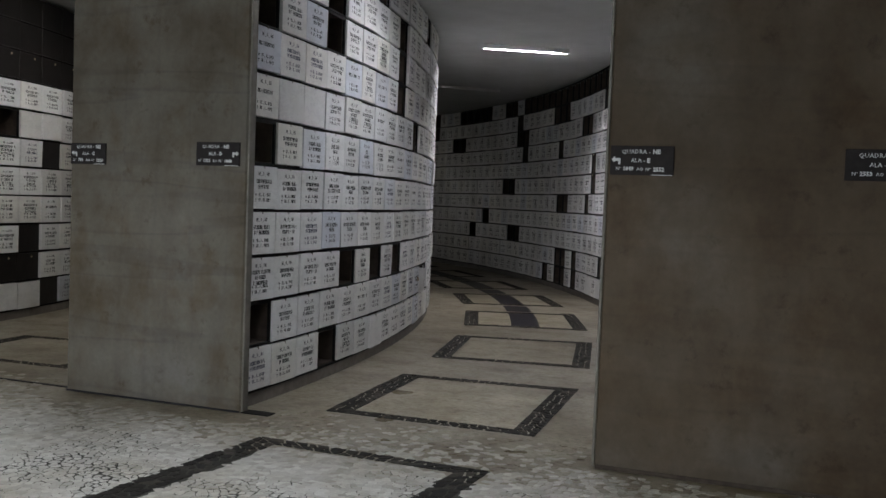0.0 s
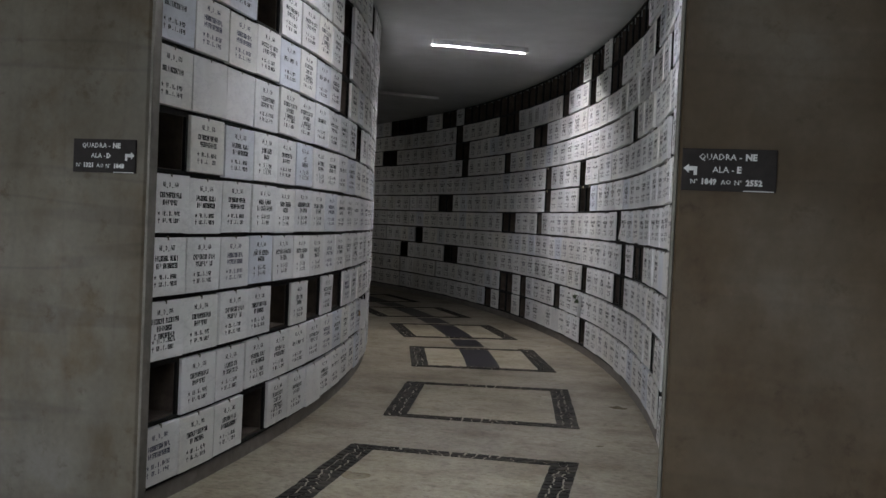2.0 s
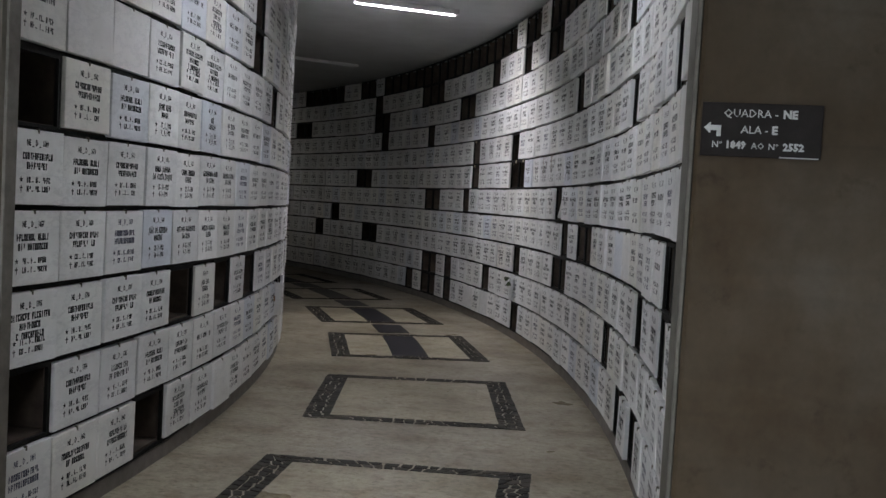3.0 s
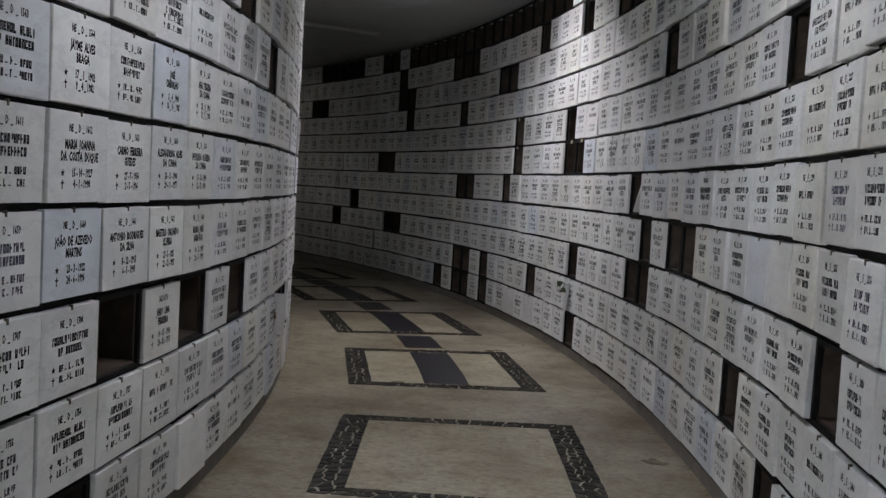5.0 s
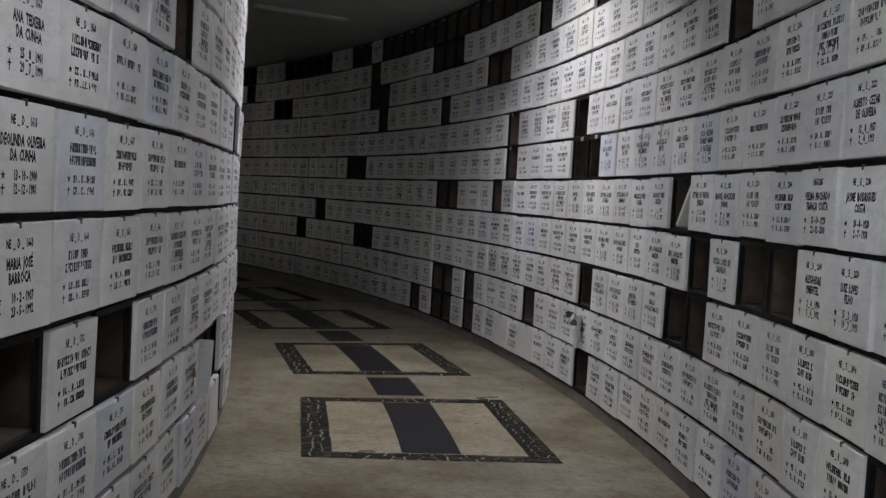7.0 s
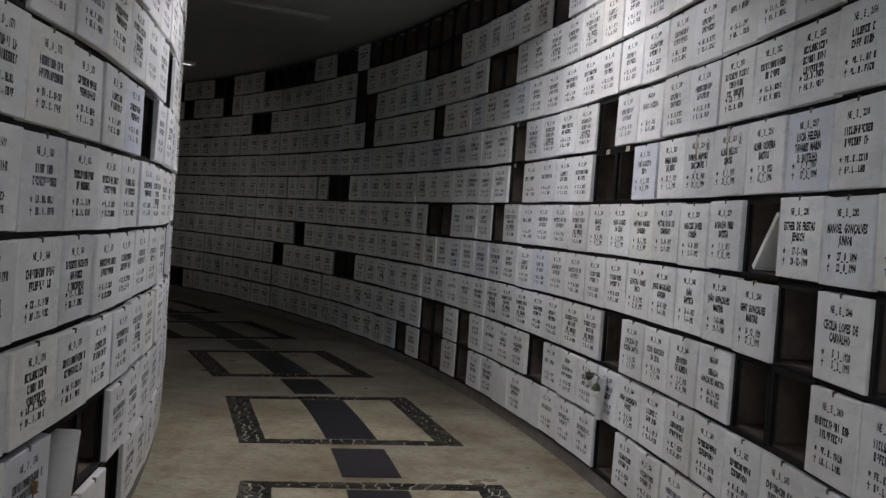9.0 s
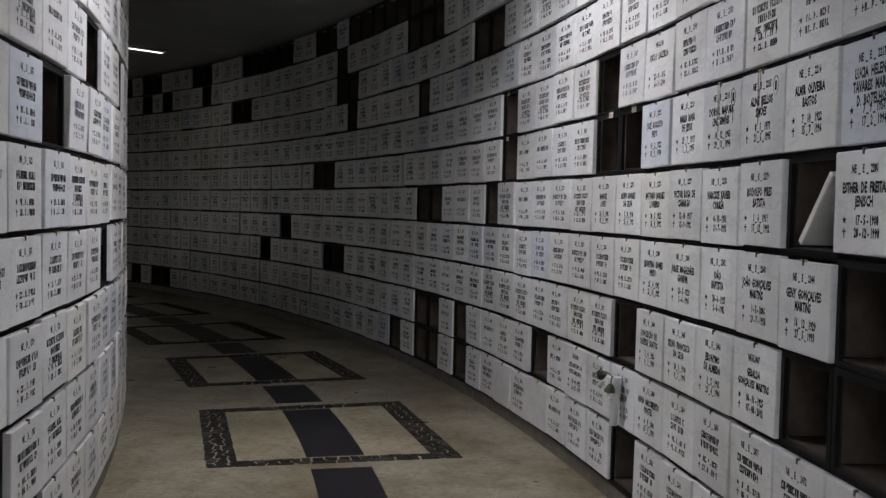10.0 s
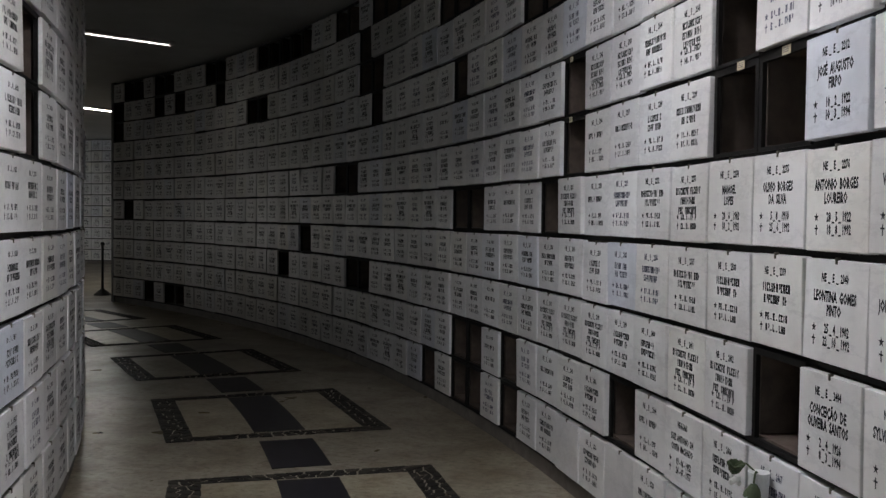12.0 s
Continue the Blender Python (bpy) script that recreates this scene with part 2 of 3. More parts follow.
# ---- the setting ----
def shell():
    bm = box(bmesh.new(), -4, 34, -16, 40, -0.2, 0.0)
    structure("floor", bm, MOSAIC, "pale stone mosaic floor, waxed and stained", "floor")
    bm = box(bmesh.new(), -4, 34, -16, 40, CEIL, CEIL + 0.2)
    structure("ceiling", bm, PLASTER, "smooth grey painted plaster ceiling", "ceiling")
    for name, b in (("wall_north", (-4, 34, 40, 40.3)), ("wall_east", (34, 34.3, -16, 40))):
        structure(name, box(bmesh.new(), *b, 0, CEIL), CONCRETE, "plain stained concrete wall", "wall")
    # unseen south wall; its opening is made for the added hall light
    bm = box(bmesh.new(), -4, 4, -16.3, -16, 0, CEIL)
    box(bm, 25, 34, -16.3, -16, 0, CEIL)
    box(bm, 4, 25, -16.3, -16, 2.1, CEIL)
    # unseen west wall, opened only for the added far light
    west = box(bmesh.new(), -4.3, -4, -16, 22.8, 0, CEIL)
    box(west, -4.3, -4, 28.2, 40, 0, CEIL)
    box(west, -4.3, -4, 22.8, 28.2, 2.1, CEIL)
    structure("wall_west", west, CONCRETE, "stained concrete wall, unseen, with an opening added for the far fill light", "wall")
    structure("wall_south", bm, CONCRETE, "stained concrete wall, unseen, with a wide opening added for the hall fill light", "wall")


shell()


def end_wall(name, x0, x1, y0, y1, material, label):
    return structure(name, box(bmesh.new(), x0, x1, y0, y1, 0, CEIL - 0.004, bevel=0.012), material, label, "wall")


end_wall("wall_end_inner", 17.60, 19.13, -0.075, 0.0, CONCRETE, "brown-grey board-marked concrete end wall with stains")
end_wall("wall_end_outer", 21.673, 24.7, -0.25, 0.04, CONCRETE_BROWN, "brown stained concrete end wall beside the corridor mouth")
structure("trim_inner", box(bmesh.new(), 19.134, 19.15, -0.073, -0.004, 0.004, CEIL - 0.01, bevel=0.003), TRIM, "dull aluminium corner strip on the end wall", "trim")
structure("trim_outer", box(bmesh.new(), 21.655, 21.671, -0.242, 0.05, 0.004, CEIL - 0.01, bevel=0.003), TRIM, "dull aluminium corner strip on the end wall", "trim")

# thin dark line along the inner wall's foot, up to the floor plate
structure("foot_line_inner", box(bmesh.new(), 17.598, 19.128, -0.083, -0.0765, 0.0, 0.014, bevel=0.002), GRANITE, "thin dark line at the foot of the end wall", "baseboard")
# low dark brown strip along the outer wall's foot
structure("foot_strip_outer", box(bmesh.new(), 21.68, 24.7, -0.262, -0.2515, 0.0, 0.024, bevel=0.003), NICHE, "dark strip at the foot of the end wall", "baseboard")
plate = box(bmesh.new(), 19.14, 19.36, -0.085, 0.02, 0.001, 0.009, bevel=0.002)
structure("floor_plate", plate, STEEL, "small dark metal plate on the floor at the wall corner", "floor plate")

# ---- niche walls ----
PL_D, GAP_Z, GAP_X = 0.034, 0.026, 0.0098


def plaque_mesh(width, seed):
    rnd = random.Random(seed)
    w, h = width - GAP_X * (1.5 if width > 0.38 else 1.0), TIER - GAP_Z
    bm = box(bmesh.new(), -w / 2, w / 2, 0, PL_D, -h / 2, h / 2, bevel=0.003)
    for v in bm.verts:
        v.co.x += rnd.uniform(-1, 1) * 0.001
        v.co.z += rnd.uniform(-1, 1) * 0.0015
    return mesh_of(bm, "plaque", MARBLE)


def bars_mesh(width, seed, material, numbered=False):
    """Writing too small to read: a number, one to three lines of name and two dates, as upright strokes."""
    rnd = random.Random(seed)
    verts, faces = [], []

    def quad(x0, x1, z0, z1):
        k = len(verts)
        verts.extend([(x0, 0, z0), (x1, 0, z0), (x1, 0, z1), (x0, 0, z1)])
        faces.append((k, k + 1, k + 2, k + 3))

    def line(z, h, left, right, step, gap=0.1):
        x = left
        while x < right - step * 0.5:
            if rnd.random() > gap:
                w, t, b = step * rnd.choice((0.78, 0.84, 0.88)), step * 0.38, h * 0.28
                strokes = rnd.choice(("lrt", "lb", "ltm", "lrm", "c", "ltmb", "lrb", "ct", "lrtb", "rtm", "lm", "ltb"))
                z0, z1 = z - h / 2, z + h / 2
                if "l" in strokes:
                    quad(x, x + t, z0, z1)
                if "r" in strokes:
                    quad(x + w - t, x + w, z0 if "l" in strokes else z, z1)
                if "c" in strokes:
                    quad(x + w / 2 - t / 2, x + w / 2 + t / 2, z0, z1)
                if "t" in strokes:
                    quad(x + t * 0.9, x + w, z1 - b, z1)
                if "m" in strokes:
                    quad(x + t * 0.9, x + w * 0.85, z - b / 2, z + b / 2)
                if "b" in strokes:
                    quad(x + t * 0.9, x + w, z0, z0 + b)
            x += step

    s = width / 0.36
    if not numbered:
        line(0.097, 0.021, -0.066 * s, -0.04 * s, 0.0135, 0)
        quad(-0.034 * s, -0.022 * s, 0.086, 0.090)
        line(0.097, 0.021, -0.014 * s, 0.0, 0.0135, 0)
        quad(0.004 * s, 0.016 * s, 0.086, 0.090)
        line(0.097, 0.021, 0.020 * s, 0.072 * s, 0.0132, 0)
    n = rnd.choice((1, 2, 2, 2, 2, 3))
    for i in range(n):
        half = rnd.uniform(0.062, 0.125 if i == 0 else 0.098) * s
        line(0.044 - i * 0.039 + (0 if n == 2 else 0.008 if n == 3 else -0.012), 0.029, -half, half, 0.0162)
    for i in range(2):
        z = -0.052 - i * 0.037
        for a, b in ((-0.070, -0.040), (-0.016, 0.006), (0.026, 0.088)):
            line(z, 0.0245, (a + rnd.uniform(0, 0.008)) * s, b * s, 0.0150, 0.04)
        quad(-0.034 * s, -0.022 * s, z - 0.010, z - 0.006)
        quad(0.008 * s, 0.019 * s, z - 0.010, z - 0.006)
        k = len(verts)
        shape = SYMBOLS["star" if i == 0 else "cross"]
        verts.extend([(-0.098 * s + px * 0.028, 0, z + pz * 0.028) for px, pz in shape])
        faces.append(list(range(k, len(verts))))
    me = bpy.data.meshes.new("inscription")
    me.from_pydata(verts, [], faces)
    me.materials.append(material)
    return me


def clip_mesh():
    bm = box(bmesh.new(), -0.004, 0.004, -0.004, 0.01, -0.012, 0.008, bevel=0.001)
    return mesh_of(bm, "clip", CLIP)


CLIP_MESH = clip_mesh()


def opening_frame(width):
    """The steel frame round an open niche, front at y = 0."""
    w, h, t = width / 2 - 0.003, TIER / 2 - 0.003, 0.023
    bm = bmesh.new()
    box(bm, -w, -w + t, 0, 0.016, -h, h)
    box(bm, w - t, w, 0, 0.016, -h, h)
    box(bm, -w + t, w - t, 0, 0.016, h - t, h)
    box(bm, -w + t, w - t, 0, 0.016, -h, -h + t * 0.6)
    return mesh_of(bm, "niche_frame", STEEL)


def niche_wall(which, cx, cy, radius, angle, first, count, outward, open_cells, blank, texts, label, numbers=None, fine=True, depth=0.42, covers=frozenset()):
    """Tiers of niches along an arc. outward: +1 where niches lie outside the radius (their plaques face the centre), else -1.
    first + i * angle * turn is the left edge of niche i, seen from the front."""
    turn = -1 if outward > 0 else 1
    width = radius * angle
    plaques = [plaque_mesh(width, s) for s in range(5)]
    cover = mesh_of(box(bmesh.new(), -width / 2 + 0.004, width / 2 - 0.004, 0.02, 0.035, -TIER / 2 + 0.012, TIER / 2 - 0.012, bevel=0.002), "cover", COVER)
    knob = mesh_of(box(bmesh.new(), -0.014, 0.014, 0.012, 0.0195, -0.011, 0.011, bevel=0.003), "tag", PAPER)
    inks = [LETTER] * 14 + [FADED] * 2
    bars = [bars_mesh(width, 100 + s, ink) for s, ink in enumerate(inks)]
    bars_below = [bars_mesh(width, 100 + s, ink, True) for s, ink in enumerate(inks)]
    frame_mesh = opening_frame(width)
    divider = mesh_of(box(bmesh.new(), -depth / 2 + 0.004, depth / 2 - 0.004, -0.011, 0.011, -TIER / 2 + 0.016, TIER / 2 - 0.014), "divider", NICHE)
    rnd = random.Random(which)
    face = 0.004 + PL_D                       # the frame stands behind the plaques
    ends = sorted((first, first + turn * angle * count))
    n = max(8, count)
    for r in range(11):
        z1 = Z_TOP - r * TIER
        z0 = z1 - TIER
        f, b = radius + outward * face, radius + outward * (face + depth)
        bm = bmesh.new()
        lo, hi = sorted((f, b))
        ring_box(bm, cx, cy, lo, hi, *ends, z0, z0 + 0.022, n)
        tier = tagged(new("niche_tier", mesh_of(bm, "niche_tier", NICHE)), label, "niche tier", "tiers of the " + which + " niche wall")
        sides = {i for i in range(count + 1) if (r, i) in open_cells or (r, i - 1) in open_cells}
        for i in sides:
            p = first + turn * angle * i
            m = pose(cx + (f + b) / 2 * math.cos(p), cy + (f + b) / 2 * math.sin(p), z0 + TIER / 2 + 0.01, 0, 0, math.degrees(p))
            child("divider", divider, tier, m, "dark upright slab between niches")
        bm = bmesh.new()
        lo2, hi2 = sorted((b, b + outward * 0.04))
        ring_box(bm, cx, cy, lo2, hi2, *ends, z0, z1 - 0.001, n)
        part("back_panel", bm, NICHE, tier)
        bm = bmesh.new()
        lo3, hi3 = sorted((radius + outward * 0.022, f - outward * 0.002))
        ring_box(bm, cx, cy, lo3, hi3, *ends, z0 - 0.010, z0 + 0.010, n)
        part("rail", bm, STEEL, tier, "blackened steel rail")
        for i in range(count):
            p = first + turn * angle * (i + 0.5)
            if (r, i) in open_cells:
                rr = (radius + outward * 0.012) * math.cos(angle / 2)
                child("niche_frame", frame_mesh, tier, pose(cx + rr * math.cos(p), cy + rr * math.sin(p), z0 + TIER / 2, 0, 0, math.degrees(p) - 90 * outward), "blackened steel niche frame")
                continue
            if (r, i) in covers:
                rr = radius * math.cos(angle / 2)
                ob = child("cover", cover, tier, pose(cx + rr * math.cos(p), cy + rr * math.sin(p), z0 + TIER / 2, 0, 0, math.degrees(p) - 90 * outward), "dark lacquered board closing an unsold niche")
                if r == 2 or r == 9:
                    child("tag", knob, ob, pose(0.07, 0, TIER / 2 - 0.055), "small pale tag")
                continue
            tilt, twist, proud = rnd.gauss(0, 0.6), rnd.gauss(0, 0.4), abs(rnd.gauss(0, 0.0065))
            if rnd.random() < 0.04:
                tilt, proud = tilt + rnd.uniform(0.5, 1.6), proud + 0.006
            rr = radius * math.cos(angle / 2) - outward * proud
            m = pose(cx + rr * math.cos(p), cy + rr * math.sin(p), z0 + TIER / 2 + rnd.gauss(0, 0.0028), tilt, twist * 0.4, math.degrees(p) - 90 * outward + twist)
            ob = child("plaque", plaques[rnd.randrange(5)], tier, m)
            if fine:
                child("clip", CLIP_MESH, ob, pose(rnd.uniform(-0.01, 0.01), 0, TIER / 2 - 0.014))
            if (r, i) in blank:
                continue
            k = rnd.randrange(len(bars))
            if (r, i) in texts:
                child("inscription", text_mesh("inscription", texts[(r, i)], LETTER), ob, pose(0, -0.0012, 0), "black carved lettering")
                continue
            me = bars[k]
            if numbers is not None and i in numbers[2]:
                me = bars_below[k]
                number = text_mesh("number", [(numbers[0] + str(numbers[1] + r * count + i), 0.030, 0, 0.097, "CENTER")], inks[k])
                child("number", number, ob, pose(0, -0.0012, 0), "black carved number")
            tagged(child("inscription", me, ob, pose(0, -0.0012, 0), "black carved lettering"), kind="stuff")


def cells(rows):
    """'r: a b-c' lines to a set of (tier, niche)."""
    out = set()
    for row in rows.split(";"):
        r, cs = row.split(":")
        for c in cs.split():
            a, _, b = c.partition("-")
            out |= {(int(r), k) for k in range(int(a), int(b or a) + 1)}
    return out


OPEN_E = cells("0: 1-2 4-5 9-10 14-18 21-22 24-40 42-43 45-50 54 58-59; 1: 0 4 6 10 23 29-31 38 42 45-46 52; 2: 0 13-14 23-24 34-35 55; 3: 24 30 49; 4: 36 41 56 61;"
               "5: 21-22 36 41-42; 6: 1 30-31 35 47; 7: 18 48 50-51 61-62; 8: 16 22-23 42 47-48 58 61; 9: 30-31 33 38 54; 10: 3 5-6 28 30-31 33 42 56 58")
BLANK_E = cells("7: 55-56; 4: 62; 5: 62-63; 6: 62-63; 10: 36 38")
OPEN_D = cells("0: 0 2 5-6 12 16-19; 1: 3 8; 2: 0 3 8; 3: 8; 4: 10 17 20; 5: 0 15 20; 7: 18; 8: 4 6 8; 9: 0 12-13; 10: 3 14")
BLANK_D = cells("4: 1-2; 10: 6 13")
OPEN_C = cells("4: 4")
COVER_C = cells("0: 0-23; 1: 0-23; 2: 0-23; 5: 6; 8: 5; 9: 3-5; 10: 6")
BLANK_C = cells("4: 5-6; 5: 3; 10: 4-5; 3: 0")
OPEN_FAR = cells("0: 3 8; 2: 5; 6: 11")


def plaque_text(number, names, dates, k=1.0):
    rows = [(number.replace("_", "  _  "), 0.030, 0.0, 0.097, "CENTER")]
    for i, n in enumerate(names):
        rows.append((n.replace(" ", "  "), 0.038 * k, 0.0, 0.042 - 0.040 * i + (0.010 if len(names) > 2 else 0), "CENTER"))
    for i, d in enumerate(dates):
        z = -0.052 - 0.037 * i
        rows.append((d.replace("_", " _ ").replace("-", " - "), 0.034, 0.018, z, "CENTER"))
        rows.append(("star" if i == 0 else "cross", 0.029, -0.108, z, "CENTER"))
    return rows


TEXT_E = {
    (4, 43): plaque_text("NE-E-2148", ["PAULO LACERDA"], ["25-01-1915", "16-11-2004"]),
    (5, 43): plaque_text("NE_E_2212", ["JOS\u00c9 AUGUSTO", "FIRPO"], ["10_2_1922", "10_3_1994"]),
    (5, 53): plaque_text("NE_E_2222", ["ALBERTO CEZAR", "DE OLIVEIRA"], ["12_8_1957", "2_4_1993"]),
    (6, 49): plaque_text("NE_E_2282", ["MANOEL GON\u00c7ALVES", "JUNIOR"], ["27_8_1894", "22_8_1994"]),
    (6, 52): plaque_text("NE-E-2285", ["NELMA MACHADO", "FRAN\u00c7A COSTA"], ["13-10-1928", "22-02-2010"]),
    (6, 53): plaque_text("NE_E_2286", ["JAYME RODRIGUES", "COSTA"], ["30-8-1928", "2-7-1938"]),
    (7, 44): plaque_text("NE_E_2341", ["JORGE MAGALH\u00c3ES", "GONDIM"], ["23-5-1929", "3-6-1996"]),
    (7, 49): plaque_text("NE_E_2346", ["CECILIA LOPES DE", "CARVALHO"], ["5_3_1928", "5_2_1993"]),
    (7, 52): plaque_text("NE_E_2349", ["ALEXANDRE", "PIMENTEL"], ["2_4_1974", "3_4_1992"]),
    (7, 53): plaque_text("NE_E_2350", ["LUIZ LOPES", "FILHO"], ["15_2_1928", "19_7_1993"]),
    (8, 44): plaque_text("NE_E_2405", ["SYLVIO FRANCISCO", "DA SILVA"], ["24_6_1918", "8_7_1994"]),
    (9, 43): plaque_text("NE_E_2468", ["ANNA NASCIMENTO", "FONTES"], ["4_8_1906", "10_1_1993"]),
    (5, 44): plaque_text("NE_E_2213", ["MARIA ROSA", "DE JESUS"], ["25_7_1917", "1_2_1995"]),
    (5, 45): plaque_text("NE_E_2214", ["DORVAL MAPURA", "LINS SIM\u00d5ES"], ["14_12_1963", "29_11_1994"]),
    (5, 46): plaque_text("NE_E_2215", ["ALINE BELLOS", "SIM\u00d5ES"], ["8_1_1971", "21_5_1995"]),
    (5, 47): plaque_text("NE_E_2216", ["ALMIR OLIVEIRA", "BASTOS"], ["7_10_1922", "15_7_1996"]),
    (5, 48): plaque_text("NE_E_2217", ["LUCIA HELENA", "TAVARES MARIN", "D. BOTELHO"], ["7_9_1957", "17_2_1994"]),
    (6, 44): plaque_text("NE_E_2277", ["VICTOR ROSA DE", "CAMARGO"], ["12-10-1917", "12-9-1992"]),
    (6, 45): plaque_text("NE_E_2278", ["NARCISSE XAVIER", "CORR\u00caA"], ["4-10-1931", "11-7-1992"]),
    (6, 46): plaque_text("NE_E_2279", ["RODOLFO PIRES", "BATISTA"], ["1_6_1911", "17_12_1992"]),
    (6, 48): plaque_text("NE_E_2281", ["ESTHER DE FREITAS", "JENISCH"], ["17-5-1908", "28-12-1998"]),
    (7, 45): plaque_text("NE_E_2342", ["JO\u00c3O", "BAPTISTA"], ["24-6-1937", "3-6-1982"]),
    (7, 46): plaque_text("NE_E_2343", ["JO\u00c3O GON\u00c7ALVES", "MARTINS"], ["1-5-1896", "29-7-1958"]),
    (7, 47): plaque_text("NE_E_2344", ["GENY GON\u00c7ALVES", "MARTINS"], ["16_12_1929", "27_5_1993"]),
    (8, 46): plaque_text("NE-E-2407", ["GERALDA", "GON\u00c7ALVES MARTINS"], ["06-11-1925", "07-08-2012"], 0.9),
    (8, 45): plaque_text("NE_E_2406", ["JERONYMO", "DE ALMEIDA"], ["2_5_1915", "23_4_1994"]),
    (6, 41): plaque_text("NE_E_2274", ["MANOEL", "LOPES"], ["28_6_1902", "18_2_1992"]),
    (6, 42): plaque_text("NE_E_2275", ["OLIVIO BORGES", "DA SILVA"], ["5_8_1910", "25_6_1992"]),
    (6, 43): plaque_text("NE_E_2276", ["ANTONIO BORGES", "LOUREIRO"], ["28_5_1922", "18_8_1992"]),
    (7, 43): plaque_text("NE_E_2340", ["LEONTINA GOMES", "PINTO"], ["25_4_1902", "22_10_1992"]),
    (8, 43): plaque_text("NE_E_2404", ["CONCEI\u00c7\u00c3O DE", "OLIVEIRA SANTOS"], ["2_4_1926", "8_3_1994"]),
    (9, 40): plaque_text("NE-E-2465", ["LUIZ ANTONIO DA", "COSTA MACHADO"], ["03-06-1952", "24-07-1977"], 0.85),
}
TEXT_D = {
    (5, 3): plaque_text("NE_D_1564", ["JAYME ALVES", "BRAGA"], ["17_1_1902", "9_4_1982"]),
    (5, 5): plaque_text("NE_D_1566", ["JOS\u00c9", "CARVALHO"], ["5_4_1900", "30_10_1985"]),
    (5, 6): plaque_text("NE_D_1567", ["ANA TEIXEIRA", "DA CUNHA"], ["25_8_1901", "29_7_1990"]),
    (6, 5): plaque_text("NE_D_1614", ["ALEXANDRINA ALVES", "DA CUNHA"], ["26-11-1900", "29-11-1977"]),
    (6, 6): plaque_text("NE_D_1615", ["DEOLINDA OLIVEIRA", "DA CUNHA"], ["13-10-1900", "12-12-1981"]),
    (6, 3): plaque_text("NE_D_1612", ["MARIA JOANNA", "DA COSTA DUQUE"], ["15-10-1927", "4-1-1990"]),
    (6, 4): plaque_text("NE_D_1613", ["CARMO FERREIRA", "GUEDES"], ["27-7-1934", "2-5-1996"]),
    (7, 3): plaque_text("NE_D_1660", ["JO\u00c3O DE AZEVEDO", "MARTINS"], ["23-3-1922", "24-6-1996"]),
    (7, 4): plaque_text("NE_D_1661", ["ANTONIO RODRIGUES", "DA SILVA"], ["8-12-1915", "6-5-1991"]),
    (7, 5): plaque_text("NE_D_1662", ["MAESTRO ORLANDO", "SILVEIRA"], ["27-5-1925", "22-12-1992"]),
    (7, 6): plaque_text("NE_D_1663", ["MARIA JOS\u00c9", "BARROCA"], ["10-2-1907", "23-5-1992"]),
    (8, 5): plaque_text("NE-D-1710", ["JAIRO LIMA", "FERREIRA"], ["10-07-1930", "23-02-1993"]),
}

niche_wall("outer", OUT_X, OUT_Y, R_OUT, A_OUT, PHI_OUT + 64 * A_OUT, 64, 1, OPEN_E, BLANK_E, TEXT_E, "curved tier of dark niches closed with white marble plaques", ("NE  _  E  _  ", 1849, range(33, 64)))
niche_wall("inner", 0, 0, R_IN, A_IN, 0.0, 48, -1, OPEN_D, BLANK_D, TEXT_D, "curved tier of dark niches closed with white marble plaques", ("NE  _  D  _  ", 1321, range(0, 18)))
niche_wall("next wing", 0, 0, R_C, A_C, PHI_C - 4 * A_C, 24, -1, OPEN_C, BLANK_C, {}, "curved tier of niches, partly empty, across the next wing", fine=False, covers=COVER_C)
niche_wall("perimeter", 0, 0, R_FAR, A_FAR, radians(98), 34, 1, OPEN_FAR, set(), {}, "curved tier of niches past the far end", fine=False)


def plinth(name, cx, cy, r0, r1, p0, p1, n):
    bm = ring_box(bmesh.new(), cx, cy, r0, r1, p0, p1, 0.0, Z_TOP - 11 * TIER - 0.012, n)
    structure(name, bm, PLINTH, "grey cement plinth under the niches", "plinth")


A0, A1 = PHI_OUT, PHI_OUT + 64 * A_OUT
plinth("plinth_outer", OUT_X, OUT_Y, R_OUT + 0.02, R_OUT + 0.5, A0, A1, 64)
plinth("plinth_inner", 0, 0, R_IN - 0.5, R_IN - 0.02, 0.004, 48 * A_IN, 48)
plinth("plinth_next_wing", 0, 0, R_C - 0.5, R_C - 0.02, PHI_C - 4 * A_C, PHI_C + 20 * A_C, 20)
plinth("plinth_perimeter", 0, 0, R_FAR + 0.02, R_FAR + 0.5, radians(98) - 34 * A_FAR, radians(98), 34)
# concrete cores behind the niches, and the far ends of the rows
structure("wall_core_outer", ring_box(bmesh.new(), OUT_X, OUT_Y, R_OUT + 0.51, R_OUT + 0.75, A0, A1, 0, CEIL - 0.003, 64), CONCRETE, "concrete core wall behind the niches", "wall")
structure("wall_core_inner", ring_box(bmesh.new(), 0, 0, R_IN - 1.5, R_IN - 0.51, 0.004, 48 * A_IN, 0, CEIL - 0.003, 48), CONCRETE, "concrete core wall behind the niches", "wall")
structure("wall_core_next_wing", ring_box(bmesh.new(), 0, 0, R_C - 1.0, R_C - 0.51, PHI_C - 4 * A_C, PHI_C + 20 * A_C, 0, CEIL - 0.003, 20), CONCRETE, "concrete core wall behind the niches", "wall")
structure("wall_core_perimeter", ring_box(bmesh.new(), 0, 0, R_FAR + 0.51, R_FAR + 0.8, radians(66), radians(100), 0, CEIL - 0.003, 30), CONCRETE, "concrete perimeter wall", "wall")
